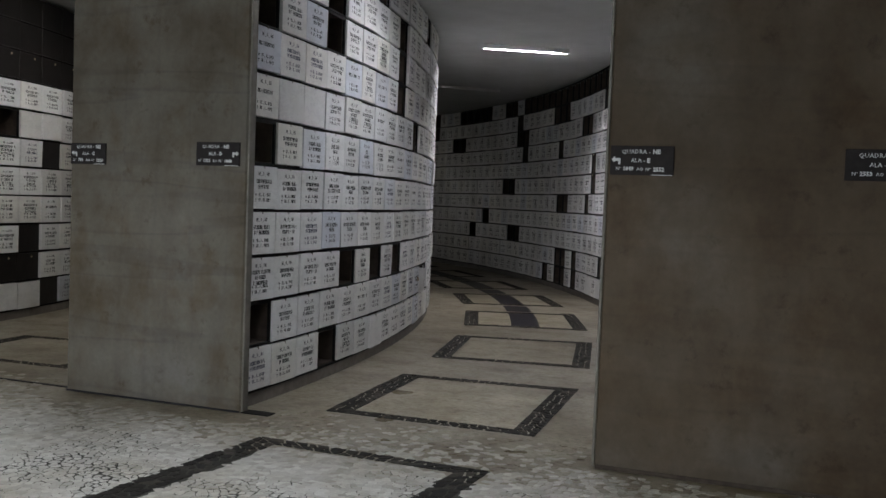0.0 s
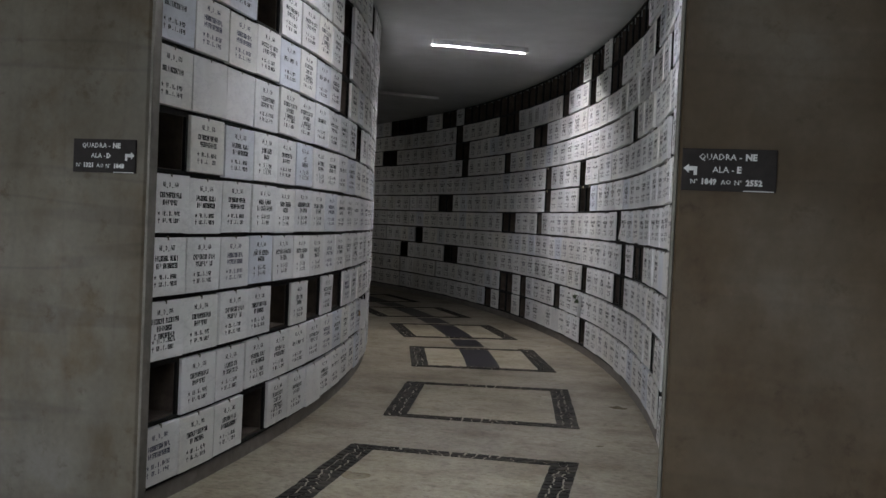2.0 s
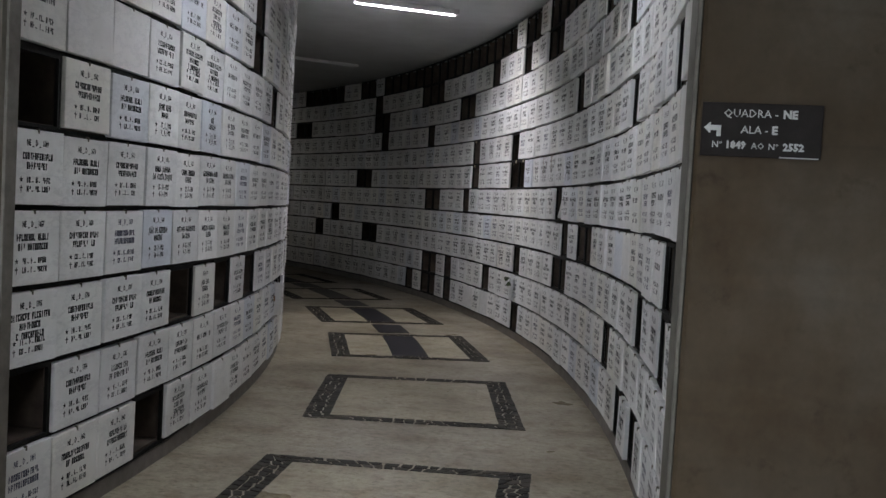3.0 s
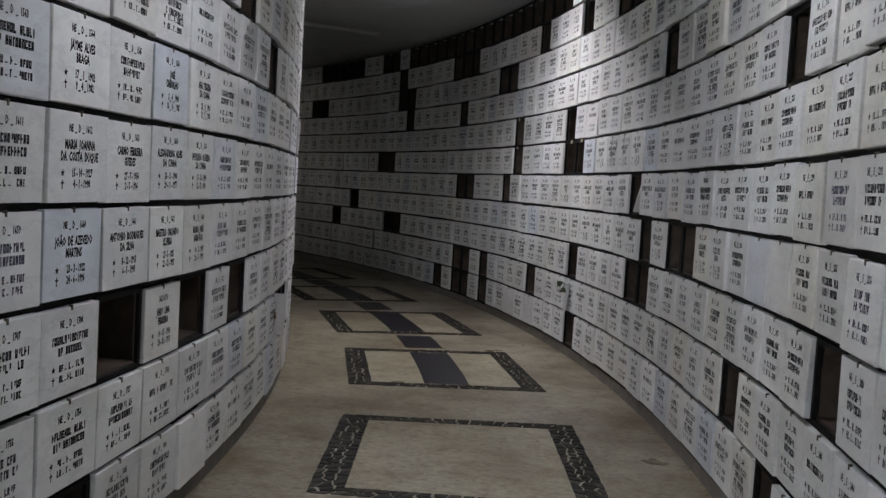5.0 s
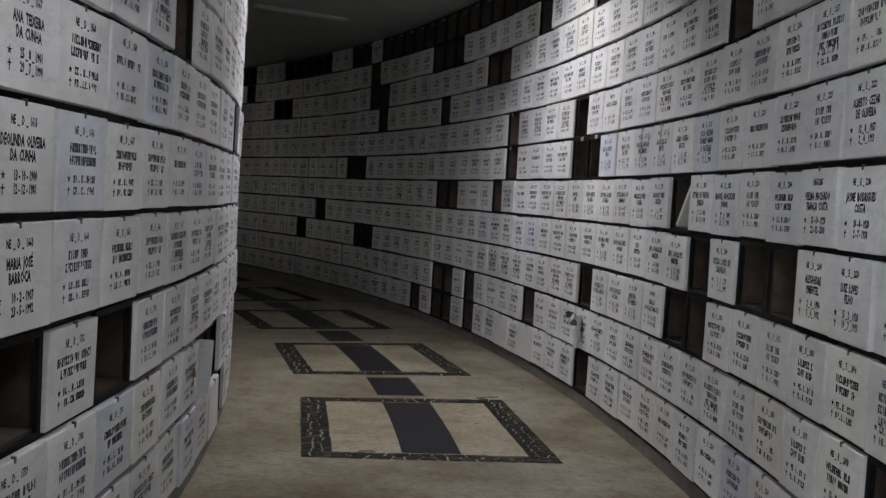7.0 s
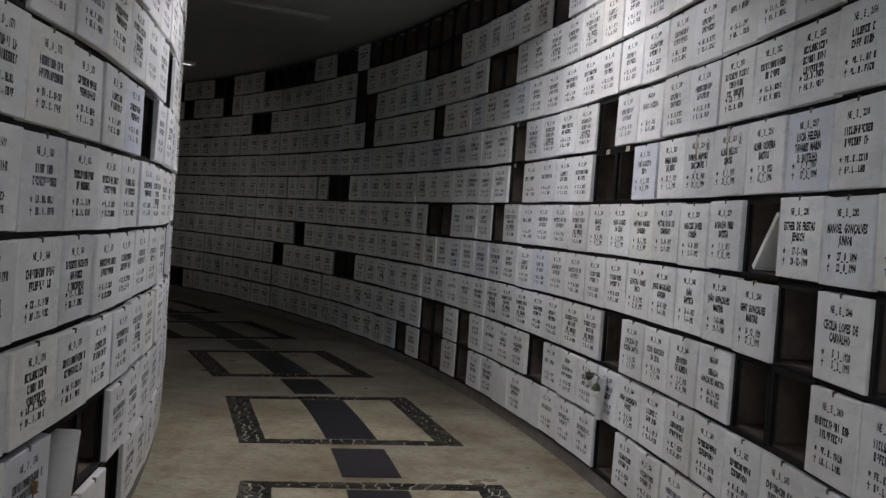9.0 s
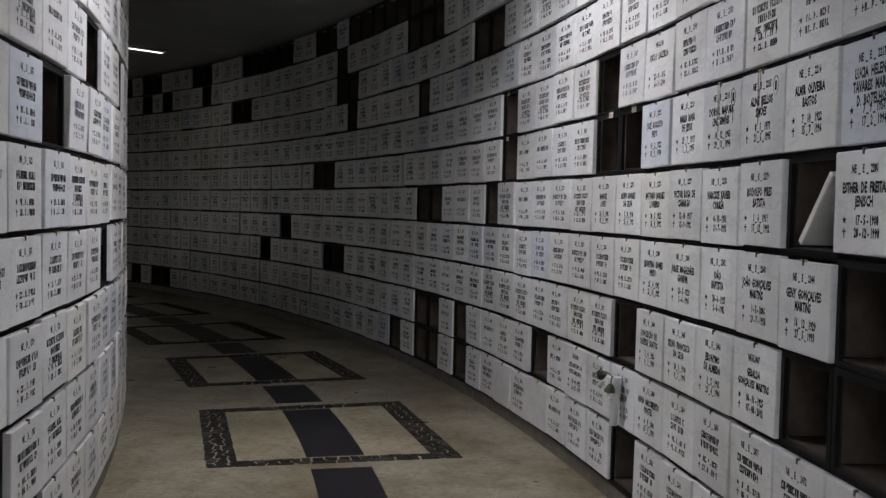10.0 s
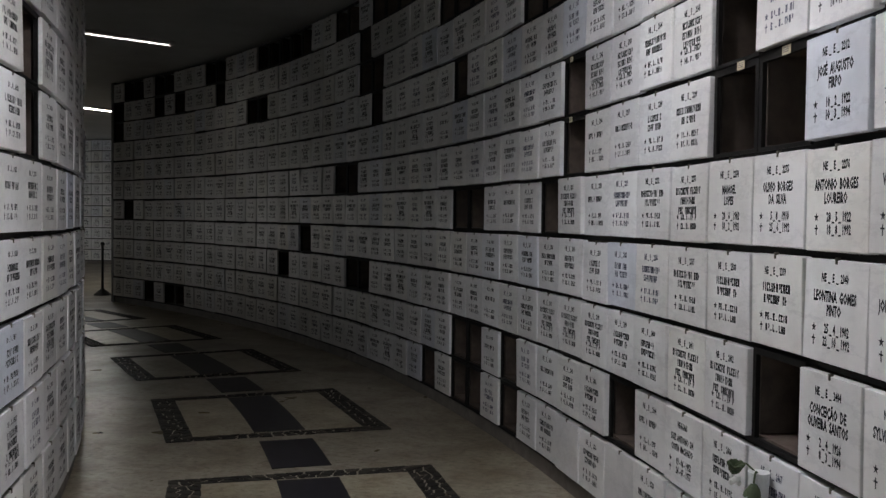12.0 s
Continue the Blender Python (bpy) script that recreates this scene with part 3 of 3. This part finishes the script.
structure("wall_far_end_outer", ring_box(bmesh.new(), OUT_X, OUT_Y, R_OUT - 0.0, R_OUT + 1.9, A1 + 0.0003, A1 + 0.004, 0, CEIL - 0.003, 1), BLACK, "dark end panel at the far end of the niches", "wall")
structure("wall_far_end_inner", ring_box(bmesh.new(), 0, 0, R_IN - 1.5, R_IN, 48 * A_IN + 0.0003, 48 * A_IN + 0.008, 0, CEIL - 0.003, 1), CONCRETE, "concrete end wall at the far end", "wall")


# ---- floor pattern ----
def polar(r, p):
    return Vector((r * math.cos(p), r * math.sin(p), 0))


def cut(poly, px, py, nx, ny):
    """The part of a polygon on the near side of a line through (px, py) with the normal (nx, ny)."""
    out = []
    for (ax, ay), (bx, by) in zip(poly, poly[1:] + poly[:1]):
        da, db = (ax - px) * nx + (ay - py) * ny, (bx - px) * nx + (by - py) * ny
        if da <= 0:
            out.append((ax, ay))
        if da * db < 0:
            f = da / (da - db)
            out.append((ax + (bx - ax) * f, ay + (by - ay) * f))
    return out


def stones_strip(a, b, c, d, wide, rnd):
    """Irregular stones that fill the four-cornered strip a-b-c-d: a list of (base corners, top corners)."""
    long = ((b - a).length + (c - d).length) / 2
    k = max(2, round(wide / 0.062))
    n = max(4, round(long / 0.075))
    seeds = {(i, j): ((i + 0.5 + rnd.uniform(-0.36, 0.36)) * long / n, (j + 0.5 + rnd.uniform(-0.34, 0.34)) * wide / k) for i in range(n) for j in range(k)}
    stones = []
    for (i, j), (mx, my) in seeds.items():
        q = [(0, 0), (long, 0), (long, wide), (0, wide)]
        for e in range(-2, 3):
            for f in range(-2, 3):
                o = seeds.get((i + e, j + f))
                if o and (e or f):
                    q = cut(q, (mx + o[0]) / 2, (my + o[1]) / 2, o[0] - mx, o[1] - my)
        if len(q) < 3:
            continue
        cx, cy = sum(p[0] for p in q) / len(q), sum(p[1] for p in q) / len(q)
        joint, top = rnd.uniform(0.0040, 0.0110), rnd.uniform(0.0035, 0.006)

        def at(p, inset):
            f = max(0.4, 1 - inset / max(0.012, math.hypot(p[0] - cx, p[1] - cy)))
            u, v = (cx + (p[0] - cx) * f) / long, (cy + (p[1] - cy) * f) / wide
            return a.lerp(b, u).lerp(d.lerp(c, u), v)
        stones.append(([at(p, joint) for p in q], [at(p, joint + 0.0025) for p in q], top))
    return stones


def stone_mesh(stones, material):
    verts, faces = [], []
    for low, high, top in stones:
        s, n = len(verts), len(low)
        verts += [(p.x, p.y, -0.002) for p in low] + [(p.x, p.y, top) for p in high]
        faces += [tuple(range(s + n, s + 2 * n))] + [(s + m, s + (m + 1) % n, s + n + (m + 1) % n, s + n + m) for m in range(n)]
    me = bpy.data.meshes.new("stone")
    me.from_pydata(verts, [], faces)
    me.materials.append(material)
    return me


def floor_frame(r0, r1, p0, p1, side, cross, seed, single):
    """A border of black stones; single: each stone an object of its own."""
    rnd = random.Random(seed)
    dc = cross / R_MID
    o = [polar(r0, p0), polar(r1, p0), polar(r1, p1), polar(r0, p1)]
    i = [polar(r0 + side, p0 + dc), polar(r1 - side, p0 + dc), polar(r1 - side, p1 - dc), polar(r0 + side, p1 - dc)]
    stones = []
    for e in range(4):
        f = (e + 1) % 4
        stones += stones_strip(o[e], o[f], i[f], i[e], cross if e % 2 == 0 else side, rnd)
    label = "black basalt stone border set in the pale floor"
    if not single:
        return tagged(new("floor_border", stone_mesh(stones, BASALT)), label, "floor border", "borders along the corridor", "stuff")
    border = tagged(new("floor_border"), label, "floor border", "borders along the corridor", "structure")
    for stone in stones[:300]:
        child("stone", stone_mesh([stone], BASALT_STONE), border)
    return border


def floor_panel(r0, r1, p0, p1):
    q = [polar(r0, p0), polar(r1, p0), polar(r1, p1), polar(r0, p1)]
    me = bpy.data.meshes.new("floor_panel")
    me.from_pydata([(v.x, v.y, z) for z in (-0.01, 0.0018) for v in q], [], [(4, 5, 6, 7), (0, 1, 5, 4), (1, 2, 6, 5), (2, 3, 7, 6), (3, 0, 4, 7)])
    me.materials.append(PANEL)
    tagged(new("floor_panel", me), "cream stone mosaic panel inside a black border", "floor panel", "panels along the corridor", "structure")


def band(p0, p1, width=0.36, n=6):
    bm = ring_box(bmesh.new(), 0, 0, R_MID - width / 2, R_MID + width / 2, p0, p1, -0.01, 0.004, n)
    tagged(new("floor_band", mesh_of(bm, "floor_band", GRANITE)), "dark polished granite band let into the floor", "floor band", "bands along the corridor", "structure")


R0, R1 = 19.61, 21.17
FRAME_START = [-6.5, 0.8, 8.52, 16.09, 23.4, 30.79, 38.1, 45.4, 52.6]
FRAME_LONG = [4.82, 4.85, 4.8, 4.69, 4.7, 4.6, 4.6, 4.6, 4.6]
for k, start in enumerate(FRAME_START):
    floor_frame(R0, R1, radians(start), radians(start + FRAME_LONG[k]), 0.19, 0.13, 40 + k, 1 <= k <= 4)
    if k > 0:
        floor_panel(R0 + 0.185, R1 - 0.185, radians(start) + 0.0062, radians(start + FRAME_LONG[k]) - 0.0062)
    if k >= 3:
        d = 0.13 / R_MID
        band(radians(start) + d + 0.001, radians(start + FRAME_LONG[k]) - d - 0.001)
        if k + 1 < len(FRAME_START):
            band(radians(start + FRAME_LONG[k]) + 0.006, radians(FRAME_START[k + 1]) - 0.006, n=3)
for k, start in enumerate((-6.5, 2.0, 10.0)):
    floor_frame(15.45, 17.0, radians(start), radians(start + 4.75), 0.16, 0.12, 70 + k, False)
structure("floor_strip", box(bmesh.new(), 14.2, 17.595, -0.012, 0.012, -0.01, 0.0085), GRANITE, "thin dark strip in the floor at the wing mouth", "floor strip")


# ---- lamps ----
def ceiling_lamp(phi, state, radius=20.33, length=1.22, skirt=0.035, turned=0.0):
    lamp = tagged(new("ceiling_lamp"), {"off": "unlit", "weak": "dim"}.get(state, "lit") + " white fluorescent louvre lamp on the ceiling", "ceiling lamp", "lamps along the corridor")
    lamp.matrix_basis = pose(radius * math.cos(phi), radius * math.sin(phi), CEIL, 0, 0, math.degrees(phi) + turned)
    h = length / 2
    bm = box(bmesh.new(), -h, h, -0.055, 0.055, -0.008, 0.0, bevel=0.002)
    part("housing", bm, ENAMEL, lamp)
    for s in (-1, 1):
        bm = bmesh.new()
        box(bm, -h, h, s * 0.052 - 0.003, s * 0.052 + 0.003, -skirt, -0.006, bevel=0.001)
        part("reflector_side", bm, ENAMEL, lamp)
        bm = bmesh.new()
        box(bm, s * (h - 0.02) - 0.012, s * (h - 0.02) + 0.012, -0.045, 0.045, -0.034, -0.006, bevel=0.004)
        part("lamp_holder", bm, ENAMEL, lamp)
        bm = rod(bmesh.new(), (-h + 0.035, s * 0.022, -0.021), (h - 0.035, s * 0.022, -0.021), 0.009, 10)
        part("tube", bm, TUBES[state], lamp, "fluorescent tube")
    blade = mesh_of(box(bmesh.new(), -0.001, 0.001, -0.048, 0.048, -0.033, -0.010), "louvre_blade", ENAMEL)
    if skirt >= 0.050:
        for k in range(1, 20):
            child("louvre_blade", blade, lamp, pose(-h + k * length / 20, 0, 0))
    return lamp


ceiling_lamp(radians(5.9), "first", skirt=0.056)
ceiling_lamp(radians(20.9), "lit", skirt=0.066, turned=9.0)
ceiling_lamp(radians(35.3), "off", turned=6.0)
ceiling_lamp(radians(48.5), "weak", skirt=0.050, turned=6.0)
ceiling_lamp(radians(69.7), "far", 24.2)
# unseen lobby lamp, added to brighten the hall floor and inner end wall
ceiling_lamp(radians(-18), "lobby_fill", 17.6, skirt=0.050)
ceiling_lamp(radians(-8.6), "hall", 21.2, skirt=0.076)
ceiling_lamp(radians(9.0), "side", 16.2)


# ---- signs ----
def sign(x, y, z, w, h, lines, arrow, label):
    ob = tagged(new("wing_sign", mesh_of(box(bmesh.new(), -w / 2, w / 2, -0.012, 0, -h / 2, h / 2, bevel=0.002), "wing_sign", SIGN)), label, "sign", "wing signs on the end walls")
    ob.matrix_basis = pose(x, y, z)
    for row in lines:
        child("lettering", text_mesh("lettering", [row[:5]], WHITE_INK, 1.0, row[5], 1.0), ob, pose(0, -0.0132, 0), "white sans lettering")
    bm = box(bmesh.new(), w * 0.16, w * 0.48, -0.0135, -0.0125, -h / 2 + 0.001, -h / 2 + 0.0045)
    part("edge_strip", bm, WHITE_INK, ob, "chipped pale strip along the lower edge")
    ax, d = arrow
    bm = bmesh.new()
    pts = [(-0.026, 0.0), (-0.006, 0.018), (-0.006, 0.008), (0.026, 0.008), (0.026, -0.026), (0.013, -0.026), (0.013, -0.008), (-0.006, -0.008), (-0.006, -0.018)]
    bm.faces.new([bm.verts.new((ax + d * px, -0.0132, pz + 0.004)) for px, pz in pts])
    part("arrow", bm, WHITE_INK, ob, "bent white arrow")
    return ob


def sign_lines(wing, first, last, shift=0.0):
    """Thin words with the bold letters and numbers that fill the blanks: (text, size, x, z, align)."""
    thin = [("QUADRA -", 0.034, -0.034, 0.050), ("ALA -", 0.034, -0.020, 0.0), ("N\u00ba", 0.027, -0.131, -0.048), ("AO", 0.027, -0.008, -0.049), ("N\u00ba", 0.027, 0.038, -0.050)]
    bold = [("NE", 0.034, 0.083, 0.050), (wing, 0.034, 0.039, 0.0), (first, 0.031, -0.075, -0.048), (last, 0.031, 0.098, -0.050)]
    return [(*row[:2], row[2] + shift, row[3], "CENTER", 0.006 if row in thin else 0.05) for row in thin + bold]


sign(21.868, -0.251, 1.811, 0.36, 0.167, sign_lines("E", "1849", "2552"), (-0.147, 1), "dark wing sign with white lettering and a bent arrow")
sign(23.122, -0.251, 1.811, 0.36, 0.167, sign_lines("F", "2553", "3256"), (0.147, -1), "dark wing sign with white lettering on stained concrete")
sign(18.90, -0.076, 1.807, 0.355, 0.165, sign_lines("D", "1321", "1848", -0.012), (0.147, -1), "dark wing sign with white lettering and a bent arrow")
sign(17.772, -0.076, 1.79, 0.32, 0.155, sign_lines("C", "793", "1320", 0.01), (-0.125, 1), "dark wing sign with white lettering and a bent arrow")


# ---- small things ----
def cell_pose(wall, tier, niche, x=0.0, z=0.0, out=0.0):
    """A pose at the face of a niche: x to the reader's right, z up from its middle, out from the wall."""
    if wall == "E":
        p, r, cx, cy, turn = PHI_OUT + (64 - niche - 0.5) * A_OUT, R_OUT * math.cos(A_OUT / 2) - out, OUT_X, OUT_Y, -90
    else:
        p, r, cx, cy, turn = (niche + 0.5) * A_IN, R_IN * math.cos(A_IN / 2) + out, 0.0, 0.0, 90
    m = pose(cx + r * math.cos(p), cy + r * math.sin(p), Z_TOP - (tier + 0.5) * TIER, 0, 0, math.degrees(p) + turn)
    return m @ pose(x, 0, z)


def loose_plaque(m, label):
    bm = box(bmesh.new(), -0.013, 0.013, -0.02, 0.25, -0.15, 0.15, bevel=0.003)
    ob = tagged(new("loose_plaque", mesh_of(bm, "loose_plaque", MARBLE)), label, "plaque")
    ob.matrix_basis = m


loose_plaque(cell_pose("E", 6, 47, -0.008, -0.016, -0.045) @ pose(0, 0, 0, 0, 41, 0), "loose white marble plaque leaning inside an open niche")
loose_plaque(cell_pose("D", 9, 12, -0.075, -0.016, 0.035) @ pose(0, 0, 0, 0, 20, 0), "loose white marble plaque standing askew in an open niche")


def dried_posy(m):
    """A small dried flower stuck to a plaque."""
    rnd = random.Random(4)
    bm = bmesh.new()
    for i in range(11):
        a = i * 2.4
        r = 0.006 + 0.0017 * i
        turn = Euler((rnd.uniform(-0.7, 0.7), rnd.uniform(-0.7, 0.7), a)).to_matrix().to_4x4()
        bmesh.ops.create_icosphere(bm, subdivisions=1, radius=0.012, matrix=Matrix.Translation((r * math.cos(a), -0.012, r * math.sin(a))) @ turn @ Matrix.Diagonal((1.0, 0.4, 0.6, 1)))
    ob = tagged(new("dried_posy", mesh_of(bm, "dried_posy", RUSSET)), "small dried russet flower stuck to a plaque", "flower")
    ob.matrix_basis = m
    part("stalk", rod(bmesh.new(), (0, -0.008, -0.01), (0.012, -0.008, -0.075), 0.002, 6), LEAF, ob, "thin dry stalk")


dried_posy(cell_pose("D", 9, 11, 0.03, 0.02, 0.006))


def rosary(m):
    bm = bmesh.new()
    for s in (-1, 1):
        for i in range(18):
            c = Vector((s * (0.007 + 0.002 * math.sin(i * 0.4)), -0.006, 0.155 - i * 0.0085))
            bmesh.ops.create_icosphere(bm, subdivisions=1, radius=0.0042, matrix=Matrix.Translation(c))
    ob = tagged(new("rosary", mesh_of(bm, "rosary", BEADS)), "string of pale wooden prayer beads hung on a plaque", "rosary", "rosaries on the plaques")
    ob.matrix_basis = m
    bm = bmesh.new()
    rod(bm, (0, -0.006, 0.0), (0, -0.006, -0.04), 0.003, 6)
    rod(bm, (-0.012, -0.006, -0.014), (0.012, -0.006, -0.014), 0.003, 6)
    part("cross", bm, BEADS, ob, "small wooden cross")


def medal(m):
    bm = bmesh.new()
    n = 18
    ring = [(0.018 * math.cos(2 * PI * i / n), -0.004, 0.034 * math.sin(2 * PI * i / n)) for i in range(n)]
    for a, b in zip(ring, ring[1:] + ring[:1]):
        rod(bm, a, b, 0.0022, 5)
    rod(bm, (0, -0.004, -0.034), (0, -0.004, -0.10), 0.0016, 5)
    ob = tagged(new("medal_chain", mesh_of(bm, "medal_chain", CLIP)), "small dark oval medal on a chain against a plaque", "medal", "medals on the plaques")
    ob.matrix_basis = m
    bm = box(bmesh.new(), -0.007, 0.007, -0.006, -0.002, -0.018, 0.018, bevel=0.002)
    part("figure", bm, BLACK, ob, "dark oval centre")


for c in (45, 46):
    rosary(cell_pose("E", 5, c, -0.025, 0.0, 0.004))
    medal(cell_pose("E", 5, c, 0.105, 0.085, 0.004))


def paper_tag(m, w, h):
    bm = box(bmesh.new(), -w / 2, w / 2, -0.002, 0.0, -h / 2, h / 2, bevel=0.0006)
    ob = tagged(new("paper_tag", mesh_of(bm, "paper_tag", PAPER)), "small yellowed paper tag stuck beside a niche", "tag", "tags on the niches")
    ob.matrix_basis = m
    for i in range(3):
        z = h * (0.25 - 0.22 * i)
        bm = box(bmesh.new(), -w * 0.36, w * 0.3, -0.0028, -0.0021, z - h * 0.04, z + h * 0.04)
        part("print_line", bm, FADED, ob)


paper_tag(cell_pose("E", 5, 41, 0.05, 0.152, -0.008), 0.055, 0.03)
paper_tag(cell_pose("E", 5, 42, 0.02, 0.152, -0.008), 0.055, 0.03)
paper_tag(cell_pose("E", 4, 36, -0.06, 0.148, -0.008), 0.04, 0.028)
paper_tag(cell_pose("E", 5, 36, -0.06, 0.148, -0.008), 0.04, 0.028)
paper_tag(cell_pose("E", 7, 47, -0.01, 0.115, 0.003), 0.05, 0.07)


def flower_vase(m):
    """A slim milky vase clamped to a plaque; two wilted cloth flowers hang over its rim on bent stems."""
    ob = tagged(new("flower_vase"), "slim milky vase with two wilted white flowers", "vase")
    ob.matrix_basis = m
    bm = bmesh.new()
    bmesh.ops.create_cone(bm, cap_ends=True, segments=18, radius1=0.020, radius2=0.036, depth=0.25, matrix=Matrix.Translation((0, -0.042, -0.02)))
    part("vase", bm, GLASS, ob, "milky plastic cone")
    bm = box(bmesh.new(), -0.02, 0.02, -0.012, 0.0, -0.02, 0.0, bevel=0.002)
    part("bracket", bm, CLIP, ob)
    for side, out, drop in ((-1, 0.095, 0.045), (1, 0.040, -0.030)):
        path = [Vector((side * out * f, -0.045 - 0.035 * f, 0.09 + 0.045 * math.sin(f * PI * 0.62) - (0.10 - drop) * f * f * 0.55)) for f in (0.0, 0.25, 0.5, 0.75, 1.0)]
        bm = bmesh.new()
        for p, q in zip(path, path[1:]):
            rod(bm, p, q, 0.0035, 6)
        stem = part("stem", bm, LEAF, ob, "thin bent stem")
        tip = path[-1]
        bm = bmesh.new()
        for i in range(7):
            a = i * 2 * PI / 7
            turn = Euler((0.5 * math.sin(a), 0.9 * side + 0.5 * math.cos(a), a)).to_matrix().to_4x4()
            c = tip + Vector((0.012 * math.cos(a), 0.012 * math.sin(a), -0.006))
            bmesh.ops.create_icosphere(bm, subdivisions=2, radius=0.027, matrix=Matrix.Translation(c) @ turn @ Matrix.Diagonal((1.0, 0.6, 0.2, 1)))
        part("leaves", bm, LEAF, stem, "dark drooping leaves")
        bm = bmesh.new()
        for i in range(14):
            a = i * 2.4
            c = tip + Vector((0.015 * math.cos(a), 0.012 * math.sin(a), -0.036 - 0.007 * (i % 4)))
            bmesh.ops.create_icosphere(bm, subdivisions=1, radius=0.012, matrix=Matrix.Translation(c) @ Matrix.Diagonal((1, 0.8, 0.9, 1)))
        part("bloom", bm, PETAL, stem, "white cloth bloom")


flower_vase(cell_pose("E", 9, 42, 0.0, 0.0, 0.002))


def barrier_post(x, y):
    ob = tagged(new("barrier_post"), "black metal barrier post standing by the far opening", "barrier post")
    ob.matrix_basis = pose(x, y, 0)
    bm = bmesh.new()
    bmesh.ops.create_cone(bm, cap_ends=True, segments=20, radius1=0.17, radius2=0.14, depth=0.03, matrix=Matrix.Translation((0, 0, 0.015)))
    bmesh.ops.create_cone(bm, cap_ends=True, segments=20, radius1=0.14, radius2=0.03, depth=0.09, matrix=Matrix.Translation((0, 0, 0.075)))
    part("base", bm, BLACK, ob)
    part("pole", rod(bmesh.new(), (0, 0, 0.1), (0, 0, 0.93), 0.024, 12), BLACK, ob)
    bm = bmesh.new()
    bmesh.ops.create_uvsphere(bm, u_segments=12, v_segments=8, radius=0.04, matrix=Matrix.Translation((0, 0, 0.95)))
    part("knob", bm, BLACK, ob)


barrier_post(10.0, 20.2)


# ---- loose-jointed stones of the hall floor, before the corridor ----
def hall_stones():
    rnd = random.Random(9)
    step = 0.045
    xs, ys = int(13.0 / step), int(9.6 / step)
    seeds = {(i, j): (14.0 + (i + rnd.uniform(-0.42, 0.42)) * step, -8.6 + (j + rnd.uniform(-0.42, 0.42)) * step) for i in range(-2, xs + 2) for j in range(-2, ys + 2)}
    around = [(a, b) for a in range(-2, 3) for b in range(-2, 3) if (a, b) != (0, 0) and abs(a) + abs(b) < 4]
    d0, d1 = radians(FRAME_START[0]), radians(FRAME_START[0] + FRAME_LONG[0])
    verts, faces, kinds = [], [], []
    for i in range(xs):
        for j in range(ys):
            mx, my = seeds[(i, j)]
            r, p = math.hypot(mx, my), math.atan2(my, mx)
            inside = R0 - 0.006 < r < R1 + 0.006 and d0 - 0.0004 < p < d1 + 0.0004
            inner = R0 + 0.195 < r < R1 - 0.195 and d0 + 0.0075 < p < d1 - 0.0075
            if (inside and not inner) or (my > -0.34 and (17.4 < mx < 19.3 or mx > 21.6)) or my > 0.22 or my > rnd.uniform(-0.9, 0.5):
                continue
            q = [(mx - step, my - step), (mx + step, my - step), (mx + step, my + step), (mx - step, my + step)]
            for a, b in around:
                ox, oy = seeds[(i + a, j + b)]
                q = cut(q, (mx + ox) / 2, (my + oy) / 2, ox - mx, oy - my)
            n = len(q)
            if n < 3:
                continue
            worn = noise.noise((mx * 1.5, my * 1.5, 3.0)) + 0.7 * noise.noise((mx * 6.0, my * 6.0, 8.0))
            g = max(0.0, 0.07 + 0.42 * worn + rnd.uniform(-0.10, 0.12))
            top = rnd.uniform(0.0025, 0.0045)
            s = len(verts)
            # pale, mid and mosaic tones mixed at random, darker toward the corridor
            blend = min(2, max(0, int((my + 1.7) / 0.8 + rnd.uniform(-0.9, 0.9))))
            verts += [(x + (mx - x) * 0.03, y + (my - y) * 0.03, -0.001) for x, y in q] + [(x + (mx - x) * h, y + (my - y) * h, top) for (x, y), h in ((c, max(0.015, g * rnd.uniform(0.1, 2.0))) for c in q)]
            faces += [tuple(range(s + n, s + 2 * n))] + [(s + m, s + (m + 1) % n, s + n + (m + 1) % n, s + n + m) for m in range(n)]
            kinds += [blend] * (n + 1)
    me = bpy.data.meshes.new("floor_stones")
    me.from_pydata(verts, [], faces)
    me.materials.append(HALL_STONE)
    me.materials.append(MID_STONE)
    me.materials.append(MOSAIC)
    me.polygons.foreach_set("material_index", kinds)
    tagged(new("floor_stones", me), "uneven cream mosaic stones with dark joints", "floor stones", kind="stuff")
    structure("floor_bed", box(bmesh.new(), 13.98, 27.0, -8.65, -0.9, -0.01, 0.0012), JOINT, "dark worn mortar bed between the floor stones", "floor bed")


def hall_stone(name, low, mid, high):
    m = Mat(name)
    tint = m.ramp(m.island(), [(0.0, low), (0.5, mid), (1.0, high)])
    m.at_world()
    stain = m.ramp(m.noise(1.5, 6, 0.65), [(0.30, (0.72, 0.68, 0.60)), (0.55, (1, 1, 1))])
    grain = m.ramp(m.noise(45, 4, 0.7), [(0.3, (0.84, 0.83, 0.81)), (0.7, (1.08, 1.08, 1.08))])
    m.bump(m.noise(60, 4), 0.15, 0.002)
    return m.done(m.mix(1.0, m.mix(1.0, tint, stain, "MULTIPLY"), grain, "MULTIPLY"), 0.42)


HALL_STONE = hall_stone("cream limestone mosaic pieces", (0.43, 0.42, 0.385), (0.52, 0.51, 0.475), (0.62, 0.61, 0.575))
MID_STONE = hall_stone("mid-tone limestone mosaic pieces", (0.35, 0.335, 0.30), (0.43, 0.415, 0.375), (0.52, 0.505, 0.465))
JOINT = plain("dark mortar", (0.03, 0.028, 0.024), (0.07, 0.065, 0.055), 25, 0.9)
hall_stones()
